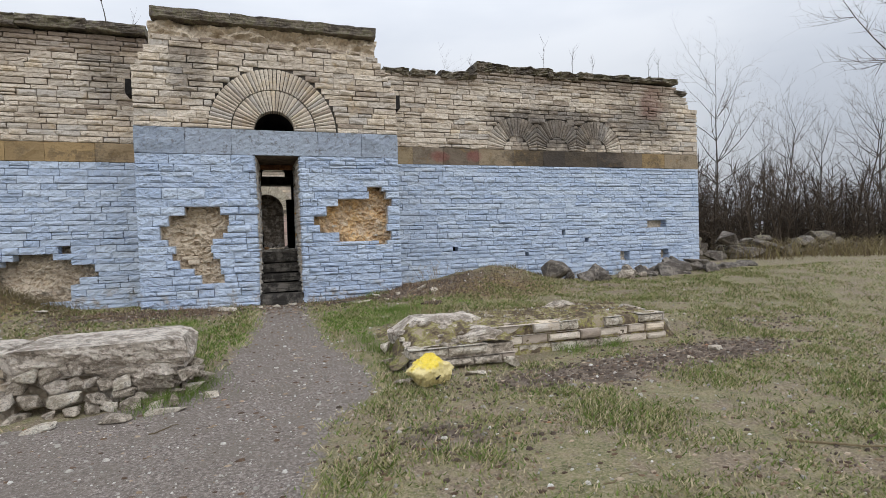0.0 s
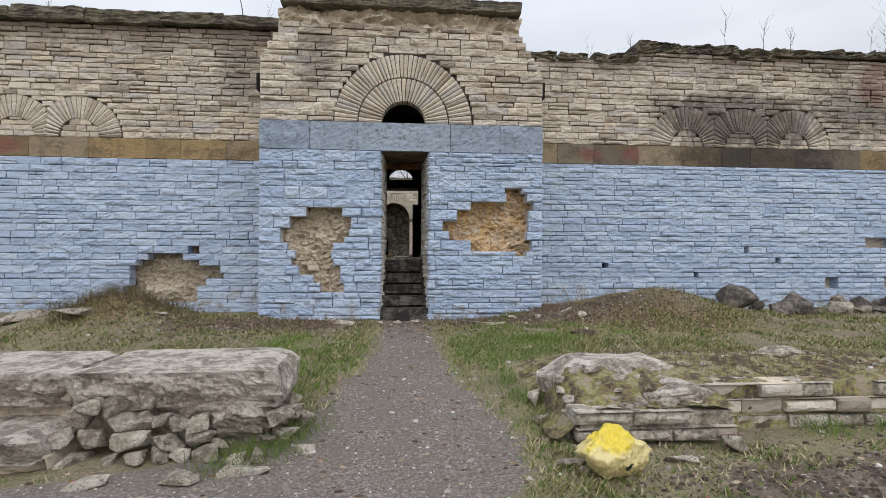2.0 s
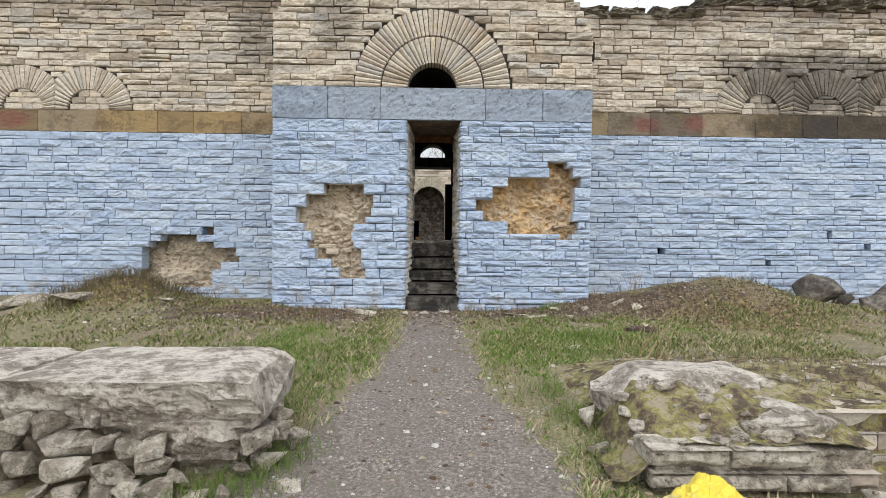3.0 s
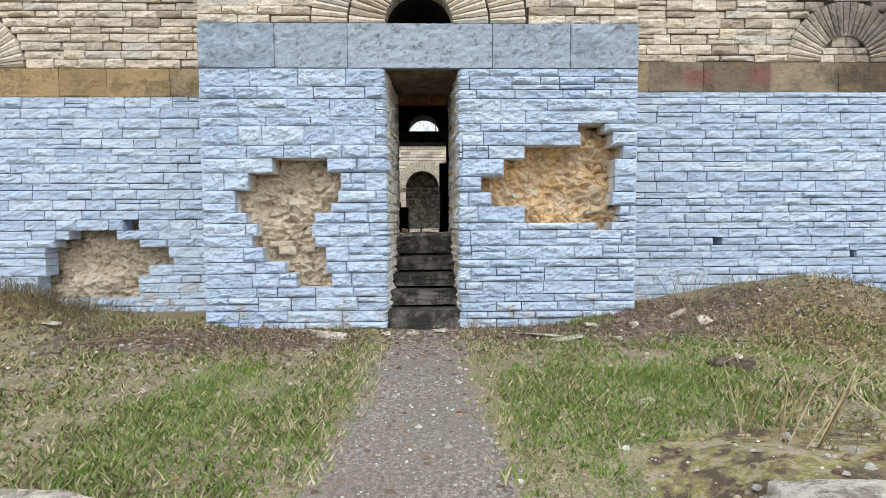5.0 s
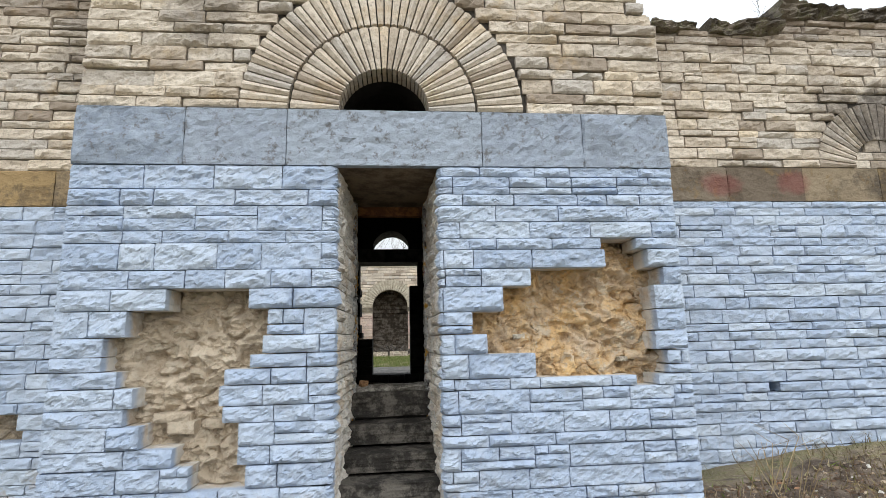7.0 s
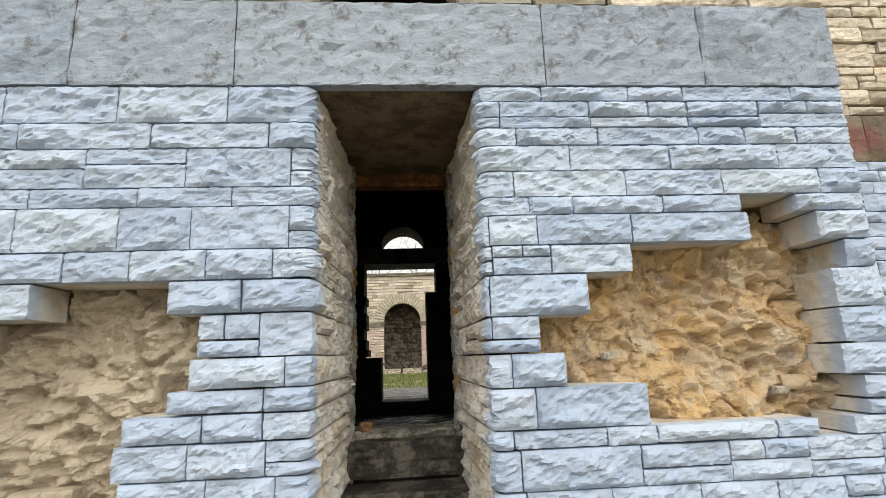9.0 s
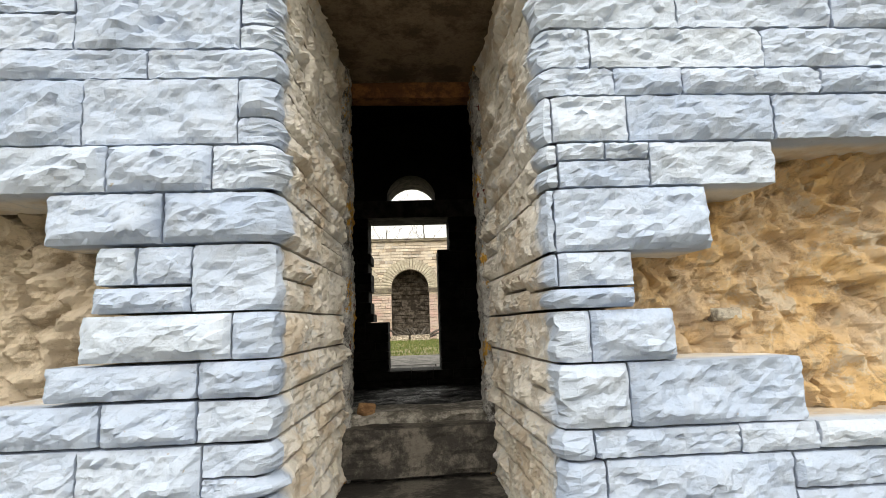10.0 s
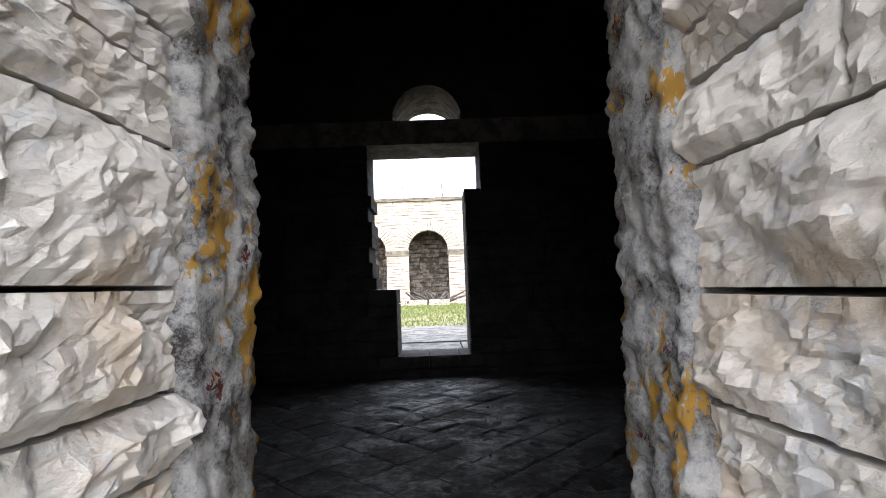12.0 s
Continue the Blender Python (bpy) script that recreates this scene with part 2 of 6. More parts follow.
def make_ground():
    n = Nodes("trodden_ground", 0.95)
    soil = n.ramp(n.noise(3.1, 6, 0.75), (0.38, (0.07, 0.053, 0.042)), (0.52, (0.15, 0.118, 0.092)), (0.64, (0.26, 0.21, 0.165)))
    green = n.ramp(n.noise(4.2, 7, 0.8), (0.36, (0.065, 0.072, 0.026)), (0.5, (0.145, 0.15, 0.058)), (0.62, (0.25, 0.21, 0.12)))
    green = n.mix(n.ramp(n.noise(48, 6, 0.85), (0.44, 0.0), (0.58, 0.9)), green, (0.34, 0.28, 0.19))
    green = n.mix(n.ramp(n.noise(70, 4, 0.8), (0.55, 0.0), (0.62, 0.8)), green, (0.035, 0.032, 0.018))
    green = n.mix(n.ramp(n.noise(1.3, 7, 0.85), (0.47, 0.0), (0.56, 0.9)), green, n.ramp(n.noise(40, 6, 0.85), (0.4, (0.10, 0.075, 0.055)), (0.52, (0.23, 0.18, 0.13)), (0.62, (0.42, 0.345, 0.25))))
    gravel = n.ramp(n.noise(38, 5, 0.8), (0.38, (0.105, 0.086, 0.074)), (0.52, (0.21, 0.178, 0.155)), (0.64, (0.40, 0.355, 0.315)))
    gravel = n.mix(n.ramp(n.noise(1.7, 5, 0.7), (0.42, 0.0), (0.66, 0.7)), gravel, (0.17, 0.145, 0.12))
    pebbles = n.math("MULTIPLY", n.step(n.cells(46), 0.20, 0.14), n.ramp(n.noise(21, 2), (0.5, 0.0), (0.56, 1.0)))
    wob = n.math("MULTIPLY", n.math("SUBTRACT", n.noise(6.5, 7, 0.8), 0.5), 1.5)
    is_soil = n.step(n.math("ADD", n.attr("soil"), wob), 0.42, 0.60)
    is_path = n.step(n.math("ADD", n.attr("gravel"), wob), 0.42, 0.60)
    c = n.mix(is_soil, green, soil)
    c = n.mix(is_path, c, gravel)
    c = n.mix(n.math("MULTIPLY", pebbles, 0.75), c, (0.40, 0.38, 0.35))
    moss = n.step(n.math("ADD", n.attr("moss"), wob), 0.45, 0.65)
    c = n.mix(moss, c, n.ramp(n.noise(14, 5, 0.75), (0.40, (0.085, 0.058, 0.036)), (0.5, (0.19, 0.135, 0.075)), (0.57, (0.25, 0.19, 0.10)), (0.64, (0.26, 0.25, 0.05))))
    k = n.bump(n.math("ADD", n.noise(11, 6, 0.75), n.math("MULTIPLY", n.noise(60, 4, 0.7), 0.5)), 0.8, 0.025)
    k = n.bump(n.cells(46), 0.25, 0.006, k)
    return n.done(c, k)


def make_each(name, rough, *stops):
    n = Nodes(name, rough)
    c = n.ramp(n.each(), *stops)
    return n.done(n.mix(n.ramp(n.noise(40, 3), (0.4, 0.0), (0.7, 0.4)), c, tuple(0.6 * v for v in stops[0][1])))


M_STONE = make_limestone()
BAY_Y, WING_Y = 10.42, 11.76
M_BLUE_BAY = make_painted("blue_painted_limestone_bay", BAY_Y, 0.065)
M_BLUE_WING = make_painted("blue_painted_limestone_wing", WING_Y, 0.30)
M_STRING = make_string_course()
M_BAND = make_band()
M_RUBBLE = make_rubble("rubble_core", (0.68, 0.585, 0.465), (0.54, 0.45, 0.345), (0.30, 0.235, 0.17))
M_RUBBLE_WARM = make_rubble("ochre_rubble_core", (0.70, 0.48, 0.24), (0.58, 0.46, 0.34), (0.29, 0.195, 0.115))
M_CORE = make_plain("dark_mortar", ((0.3, (0.05, 0.045, 0.04)), (0.7, (0.10, 0.09, 0.08))), 5)
M_COPING = make_plain("mossy_coping_stone", ((0.3, (0.10, 0.085, 0.07)), (0.5, (0.18, 0.155, 0.125)), (0.62, (0.15, 0.145, 0.08)), (0.75, (0.24, 0.205, 0.165))), 3.2, relief=0.8, depth=0.05, relief_shade=0.7)
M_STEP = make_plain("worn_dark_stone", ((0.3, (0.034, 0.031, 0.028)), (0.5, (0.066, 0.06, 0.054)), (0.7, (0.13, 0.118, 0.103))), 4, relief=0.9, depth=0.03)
# near black: the shade of the inner room is put into this colour
M_SHADE_BLACK = make_plain("shade_black_masonry", ((0.3, (0.011, 0.0105, 0.010)), (0.7, (0.026, 0.024, 0.023))), 4, relief=0.6, depth=0.03)
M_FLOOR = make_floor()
M_CONCRETE = make_plain("weathered_concrete", ((0.3, (0.36, 0.305, 0.25)), (0.42, (0.56, 0.485, 0.41)), (0.55, (0.70, 0.62, 0.535)), (0.75, (0.78, 0.705, 0.62))), 4.5, relief=1.0, depth=0.09, fine=32, relief_shade=0.65)
M_GREYROCK = make_plain("grey_fieldstone", ((0.3, (0.28, 0.235, 0.185)), (0.5, (0.46, 0.40, 0.325)), (0.7, (0.64, 0.56, 0.465))), 9, relief=1.0, depth=0.06, fine=40, relief_shade=0.85)
M_PALEROCK = make_plain("pale_limestone_rubble", ((0.3, (0.44, 0.38, 0.295)), (0.5, (0.63, 0.555, 0.455)), (0.7, (0.76, 0.70, 0.60))), 9, relief=1.0, depth=0.06, fine=40, relief_shade=0.85)
M_SLATE = make_plain("dark_broken_stone", ((0.3, (0.10, 0.086, 0.074)), (0.5, (0.165, 0.145, 0.125)), (0.7, (0.27, 0.24, 0.205))), 4, relief=0.8, depth=0.04, relief_shade=0.5)
M_GROUND = make_ground()

# ---------------------------------------------------------------- mesh helpers
def mesh_of(name, verts, faces, material, smooth=False):
    me = bpy.data.meshes.new(name)
    me.from_pydata([tuple(v) for v in verts], [], faces)
    me.materials.append(material)
    if smooth:
        me.polygons.foreach_set("use_smooth", [True] * len(me.polygons))
    me.update()
    return me


def thing(name, verts, faces, material, label="", category="", group="", kind="", parent=None, smooth=False):
    ob = new(name, mesh_of(name, verts, faces, material, smooth))
    ob.parent = parent
    return tagged(ob, label, category, group, kind)


def part(name, bm, material, parent, label="", smooth=False):
    me = bpy.data.meshes.new(name)
    bm.to_mesh(me)
    bm.free()
    me.materials.append(material)
    if smooth:
        me.polygons.foreach_set("use_smooth", [True] * len(me.polygons))
    ob = new(name, me)
    ob.parent = parent
    return tagged(ob, label)


class Pile:
    """Collects many pieces into one mesh."""

    def __init__(self):
        self.v, self.f = [], []

    def add(self, verts, faces):
        k = len(self.v)
        self.v.extend(verts)
        self.f.extend([tuple(i + k for i in q) for q in faces])


def box(x0, x1, y0, y1, z0, z1):
    v = [(x, y, z) for z in (z0, z1) for y in (y0, y1) for x in (x0, x1)]
    return v, [(0, 2, 3, 1), (4, 5, 7, 6), (0, 1, 5, 4), (2, 6, 7, 3), (0, 4, 6, 2), (1, 3, 7, 5)]


def empty(name, label="", category="", group="", kind="", at=(0, 0, 0)):
    ob = new(name)
    ob.location = at
    ob.empty_display_size = 0.1
    return tagged(ob, label, category, group, kind)


def child(name, verts, faces, material, parent, label="", smooth=False):
    """A part with world-placed vertices under a thing that stands at its own base."""
    p = parent.location
    return thing(name, [(a - p.x, b - p.y, c - p.z) for a, b, c in verts], faces, material, label, parent=parent, smooth=smooth)


def sm(a, b, x):
    t = min(1.0, max(0.0, (x - a) / (b - a)))
    return t * t * (3 - 2 * t)


# ---------------------------------------------------------------- split-face stones
def chipped(u, w, seed):
    """Conchoidal flakes: small planes, each tilted its own way, about -1 to 1."""
    p = Vector((u * 11, w * 17, seed))
    centre = noise.voronoi(p)[1][0]
    tilt = noise.cell_vector(centre * 5.3)
    return (p.x - centre.x) * (tilt.x - 0.5) * 0.9 + (p.y - centre.y) * (tilt.y - 0.6) * 1.1 + (tilt.z - 0.5) * 0.3 + 0.40 * noise.noise(p * 1.9) + 0.28 * noise.noise(p * 4.3) + 0.16 * noise.noise(p * 8.7)


def stone(rng, put, u0, u1, w0, w1, depth=0.22, bulge=0.035, cell=0.085, gap=0.005, marks=(), most=(10, 4)):
    """One rock-faced block on an unrolled wall, its face knapped into a few planes: put(u, out, w) gives its place in the world."""
    a, b, c, d = u0 + gap * 0.75, u1 - gap * 0.75, w0 + gap * 0.85, w1 - gap * 0.85
    rim = min(0.016, (b - a) * 0.2, (d - c) * 0.2)

    def ticks(lo, hi, n):
        return [lo] + [lo + rim + (hi - lo - 2 * rim) * k / n for k in range(n + 1)] + [hi]

    us = ticks(a, b, max(1, min(most[0], round((b - a) / cell))))
    ws = ticks(c, d, max(1, min(most[1], round((d - c) / (cell * 0.85)))))
    for m in marks:
        if a + 0.02 < m < b - 0.02:
            us = sorted([u for u in us if abs(u - m) > 0.03 or u in (a, b)] + [m])
    nu, nw = len(us) - 1, len(ws) - 1
    planes = []
    for k in range(5):
        planes.append((rng.uniform(a, b), rng.uniform(c, d), bulge * rng.uniform(0.45, 1.1), rng.uniform(-0.22, 0.22), rng.uniform(-0.30, 0.22)))
    seed = rng.uniform(0, 50)
    verts, faces = [], []
    for j in range(nw + 1):
        for i in range(nu + 1):
            u, w = us[i], ws[j]
            if i in (0, nu) or j in (0, nw):
                out = rng.uniform(-0.012, 0.0)
                if i in (0, nu) and j in (0, nw):
                    out -= rng.uniform(0.0, 0.012)
            else:
                if 1 < i < nu - 1:
                    u += rng.uniform(-0.25, 0.25) * cell
                if 1 < j < nw - 1:
                    w += rng.uniform(-0.25, 0.25) * cell * 0.8
                out = min(p[2] + p[3] * (u - p[0]) + p[4] * (w - p[1]) for p in planes)
                out = max(out, -0.01) + 0.010 * noise.noise((u * 14, w * 18, seed))
                if most[0] > 11:
                    out += chipped(u, w, seed) * bulge * 0.72
                if i in (1, nu - 1) or j in (1, nw - 1):
                    out = out * 0.55
            verts.append(put(u, out, w))
    s = nu + 1
    for j in range(nw):
        for i in range(nu):
            k = j * s + i
            faces.append((k, k + 1, k + s + 1, k + s))
    ring = [i for i in range(s)] + [j * s + nu for j in range(1, nw + 1)] + [nw * s + i for i in range(nu - 1, -1, -1)] + [j * s for j in range(nw - 1, 0, -1)]
    base = len(verts)
    verts.extend(put(us[k % s], -depth, ws[k // s]) for k in ring)
    n = len(ring)
    for q in range(n):
        r = (q + 1) % n
        faces.append((ring[q], base + q, base + r, ring[r]))
    return verts, faces


def flat_face(y):
    return lambda u, out, w: (u, y - out, w)


def wedge(cx, cz, y, r0, r1, a0, a1, depth, rng, limits=(9.0, 9.0), gap=0.006):
    """One voussoir of a fan arch, rounded across. limits: how far it reaches to either side before a neighbouring fan cuts it off."""
    verts = []
    proud = rng.uniform(0.004, 0.018)
    for r in (r0, (r0 + r1) / 2, r1):
        for k, t in enumerate((0.0, 0.5, 1.0)):
            a = a0 + (a1 - a0) * t + gap / r * (1, 0, -1)[k]
            x, z = math.cos(a), math.sin(a)
            lim = limits[1] if x > 0 else limits[0]
            rr = max(min(r, lim / max(abs(x), 1e-6)), r0 + (0.01 if r > r0 else 0))
            out = (proud if k == 1 else -0.004) + rng.uniform(-0.004, 0.004)
            verts.append((cx + rr * x, y - out, cz + rr * z))
    verts += [(x, y + depth, z) for x, q, z in verts[:9]]
    faces = [(0, 3, 4, 1), (1, 4, 5, 2), (3, 6, 7, 4), (4, 7, 8, 5), (0, 9, 12, 3), (3, 12, 15, 6), (2, 5, 14, 11), (5, 8, 17, 14), (6, 15, 16, 7), (7, 16, 17, 8), (0, 1, 10, 9), (1, 2, 11, 10)]
    return verts, faces


def annulus(cx, cz, y, r0, r1, n=32):
    """Mortar bed behind a fan arch."""
    v = [(cx + r * math.cos(math.pi * i / n), y, cz + r * math.sin(math.pi * i / n)) for i in range(n + 1) for r in (r0, r1)]
    v += [(x, q + 0.1, z) for x, q, z in v]
    k = 2 * (n + 1)
    f = [(2 * i, 2 * i + 1, 2 * i + 3, 2 * i + 2) for i in range(n)] + [(2 * i, 2 * i + 2, k + 2 * i + 2, k + 2 * i) for i in range(n)]
    return v, [tuple(reversed(q)) for q in f]


def courses(rng, z0, z1, lo, hi):
    rows, z = [], z0
    while z < z1 - 0.001:
        h = rng.uniform(lo, hi)
        if z1 - z - h < lo * 0.7:
            h = z1 - z
        rows.append((z, min(z + h, z1)))
        z += h
    return rows


def runs(u0, u1, w, free):
    """Stretches of a course that are free of openings and broken-out places."""
    out, start, u = [], None, u0
    step = 0.03
    while u <= u1 + 1e-6:
        ok = free(u, w)
        if ok and start is None:
            start = u
        if not ok and start is not None:
            out.append((start, u))
            start = None
        u += step
    if start is not None:
        out.append((start, u1))
    return [(a, b) for a, b in out if b - a > 0.06]


def ashlar(rng, u0, u1, rows, free, lo=0.24, hi=0.62, split=0.25):
    """Blocks (u0, u1, w0, w1) of random-coursed ashlar."""
    for z0, z1 in rows:
        for a, b in runs(u0, u1, (z0 + z1) / 2, free):
            u = a
            while u < b - 0.001:
                l = rng.uniform(lo, hi)
                if b - u - l < lo * 0.6:
                    l = b - u
                if l > hi * 1.35:
                    l /= 2
                if z1 - z0 > 0.14 and rng.random() < split:
                    m = z0 + (z1 - z0) * rng.choice((0.4, 0.5, 0.6))
                    k = u + l * rng.uniform(0.35, 0.65)
                    yield u, u + l, z0, m
                    if rng.random() < 0.5:
                        yield u, u + l, m, z1
                    else:
                        yield u, k, m, z1
                        yield k, u + l, m, z1
                else:
                    yield u, u + l, z0, z1
                u += l


def in_boxes(boxes):
    return lambda x, z: any(a <= x <= b and c <= z <= d for a, b, c, d in boxes)


# ---------------------------------------------------------------- ground
def gauss(x, y, cx, cy, sx, sy):
    return math.exp(-((x - cx) / sx) ** 2 - ((y - cy) / sy) ** 2)


def height(x, y):
    h = 0.31 * sm(5.0, 10.6, y)
    h += 0.45 * gauss(x, y, 4.7, 10.9, 1.5, 1.0) + 0.42 * gauss(x, y, -4.5, 10.3, 1.0, 0.8)
    tump = gauss(x, y, 4.9, 10.4, 2.0, 1.3) + gauss(x, y, -4.4, 10.2, 1.3, 1.0)
    h += tump * (0.13 * noise.noise((x * 1.7, y * 1.7, 6.0)) + 0.06 * noise.noise((x * 4.5, y * 4.5, 1.0)) + 0.025 * noise.noise((x * 11, y * 11, 1.0)))
    h += 0.12 * gauss(x, y, 2.6, 10.6, 0.8, 0.8) + 0.07 * gauss(x, y, -2.4, 10.5, 0.7, 0.5)
    h += 0.10 * sm(7, 12, x) * sm(5, 11, y)
    h += 0.12 * gauss(x, y, 3.6, 7.6, 2.6, 1.6) * sm(5.7, 6.3, y)
    h -= 0.03 * gauss(x, y, 0.15, 8.0, 0.45, 3.0)
    if y > 12.4 and x < 11.9 and x > -14:
        k = sm(12.4, 15.0, y)
        h = h * (1 - k) + (0.85 + 0.21 * sm(16.2, 17.2, y) - 0.0095 * (y - 15)) * k
    h += 0.030 * noise.noise((x * 0.9, y * 0.9, 0.3)) + 0.014 * noise.noise((x * 3.5, y * 3.5, 2.0)) * (1 if abs(x) < 15 else 0)
    return h


PATH_LINE = ((-6.0, -3.0, 2.6), (1.0, -2.0, 2.0), (3.0, -1.3, 1.35), (4.3, -1.2, 1.6), (5.0, -0.7, 1.6), (5.5, 0.0, 1.0), (6.4, 0.10, 0.72), (7.2, 0.12, 0.55), (8.3, 0.14, 0.38), (10.5, 0.16, 0.38), (16, 0.16, 0.1))


def on_path(x, y):
    for (ya, ca, wa), (yb, cb, wb) in zip(PATH_LINE, PATH_LINE[1:]):
        if ya <= y <= yb:
            t = (y - ya) / (yb - ya)
            c, w = ca + (cb - ca) * t, wa + (wb - wa) * t
            return sm(w + 0.40, w - 0.30, abs(x - c)) * (1 if y < 10.6 else 0)
    return 0.0


def bare_soil(x, y):
    s = 0.9 * gauss(x, y, 3.2, 4.7, 1.5, 0.55) + 0.9 * gauss(x, y, 5.4, 4.9, 1.2, 0.5) + 0.6 * gauss(x, y, 1.2, 3.6, 0.7, 0.5)
    s += 0.8 * gauss(x, y, -1.6, 10.0, 1.6, 0.55) + 0.75 * gauss(x, y, 1.7, 10.0, 1.5, 0.5) + 0.8 * gauss(x, y, 3.6, 10.4, 1.6, 0.9)
    s += 0.5 * gauss(x, y, 4.2, 2.0, 1.2, 0.7) + 0.5 * gauss(x, y, 7.0, 6.0, 1.6, 0.6) + 0.45 * gauss(x, y, -3.2, 9.6, 1.2, 0.6) + 0.6 * gauss(x, y, 7.0, 3.4, 1.5, 0.4)
    return s


def spread(parts):
    out = []
    for a, b, n in parts:
        out += [a + (b - a) * i / n for i in range(n)]
    return out + [parts[-1][1]]


def make_ground_sheet():
    xs = spread(((-900, -100, 6), (-100, -12, 12), (-12, -6, 20), (-6, 7, 170), (7, 14, 50), (14, 40, 26), (40, 120, 10), (120, 900, 6)))
    ys = spread(((-900, -60, 6), (-60, -4, 14), (-4, 1.5, 24), (1.5, 12, 140), (12, 24, 40), (24, 60, 24), (60, 900, 10)))
    nx = len(xs)
    verts = [(x, y, height(x, y)) for y in ys for x in xs]
    faces = [(j * nx + i, j * nx + i + 1, (j + 1) * nx + i + 1, (j + 1) * nx + i) for j in range(len(ys) - 1) for i in range(nx - 1)]
    g = thing("ground", verts, faces, M_GROUND, "uneven ground of short grass, soil and a trodden gravel path", "ground", kind="structure", smooth=True)
    for name, fn in (("gravel", on_path), ("soil", bare_soil), ("moss", lambda x, y: 0.9 * gauss(x, y, 4.6, 9.6, 1.8, 1.2) + 0.8 * gauss(x, y, -4.4, 10.0, 0.9, 0.8))):
        at = g.data.attributes.new(name, "FLOAT", "POINT")
        at.data.foreach_set("value", [fn(x, y) if abs(x) < 16 and -8 < y < 14 else 0.0 for x, y, z in verts])


make_ground_sheet()

# ---------------------------------------------------------------- the bay with the doorway
DOOR_L, DOOR_R, DOOR_TOP, BAND_TOP, BAY_L, BAY_R = -0.205, 0.525, 3.205, 3.69, -2.285, 2.575
ARCH_X, ARCH_Z = 0.13, 3.69
HOLE_LEFT = ((-1.27, -0.94, 2.21, 2.29), (-1.53, -0.93, 2.10, 2.22), (-1.42, -0.78, 2.03, 2.11), (-1.78, -0.78, 1.93, 2.04), (-2.05, -0.73, 1.86, 1.94), (-1.95, -0.80, 1.73, 1.87), (-1.93, -0.88, 1.62, 1.74), (-1.81, -1.06, 1.47, 1.63),
             (-1.69, -1.09, 1.34, 1.48), (-1.76, -1.06, 1.20, 1.35), (-1.64, -0.95, 1.12, 1.21), (-1.41, -0.95, 0.96, 1.13), (-1.27, -0.90, 0.83, 0.97), (-1.26, -1.06, 0.78, 0.84))
HOLE_RIGHT = ((1.90, 2.18, 2.51, 2.60), (1.92, 2.29, 2.36, 2.53), (1.30, 2.40, 2.21, 2.36), (1.06, 2.31, 2.00, 2.22), (0.78, 2.30, 1.84, 2.01), (0.89, 2.29, 1.68, 1.85), (1.28, 2.36, 1.49, 1.69), (2.09, 2.27, 1.36, 1.50))
# bed joints beside the doorway, from the ground up
BEDS_LEFT = (-0.06, 0.08, 0.19, 0.301, 0.388, 0.517, 0.672, 0.781, 0.942, 1.073, 1.235, 1.355, 1.503, 1.624, 1.729, 1.867, 2.064, 2.224, 2.368, 2.577, 2.674, 2.874, 3.009, DOOR_TOP)
BEDS_RIGHT = (-0.06, 0.09, 0.20, 0.30, 0.405, 0.488, 0.598, 0.687, 0.829, 0.993, 1.082, 1.236, 1.412, 1.497, 1.684, 1.839, 2.012, 2.211, 2.357, 2.510, 2.602, 2.739, 2.875, 2.974, 3.123, DOOR_TOP)
PASS_END = 11.56
broken_bay = in_boxes(HOLE_LEFT + HOLE_RIGHT)


def flare(u):
    """The doorway opens a little towards the front; u is negative along the passage."""
    return 0.04 * max(0.0, 1 + u / 1.14 if u < 0 else 1 - u / 0.6)


def jamb_left(u, out, w):
    """Wraps the bay's face round the doorway's left corner at u = 0."""
    r = 0.022 * max(0.0, 1 - abs(u) / 0.05)
    out, f = (out * 0.85 if u > 0.06 else out), flare(-u)
    if abs(u) < 1e-5:
        return (DOOR_L - f + (out - r) * 0.7, BAY_Y - (out - r) * 0.7, w)
    return (DOOR_L - f + u, BAY_Y - out + r, w) if u < 0 else (DOOR_L - f + out - r, BAY_Y + u, w)


def jamb_right(u, out, w):
    r = 0.022 * max(0.0, 1 - abs(u) / 0.05)
    out, f = (out * 0.85 if u < -0.06 else out), flare(u)
    if abs(u) < 1e-5:
        return (DOOR_R + f - (out - r) * 0.7, BAY_Y - (out - r) * 0.7, w)
    return (DOOR_R + f + u, BAY_Y - out + r, w) if u > 0 else (DOOR_R + f - out + r, BAY_Y - u, w)


bay = empty("wall_bay", "projecting stone bay, painted blue below, bare limestone above", "wall", kind="structure")
core = Pile()
IN_Y = 11.80
for b in ((BAY_L + 0.03, DOOR_L - 0.24, BAY_Y + 0.60, IN_Y, -0.3, DOOR_TOP), (DOOR_R + 0.24, 2.36, BAY_Y + 0.60, IN_Y, -0.3, DOOR_TOP),
          (BAY_L + 0.03, DOOR_L - 0.2, BAY_Y + 0.05, IN_Y, DOOR_TOP, BAND_TOP), (DOOR_R + 0.2, BAY_R - 0.03, BAY_Y + 0.05, IN_Y, DOOR_TOP, BAND_TOP)):
    core.add(*box(*b))
thing("core", core.v, core.f, M_CORE, parent=bay)
upper = Pile()
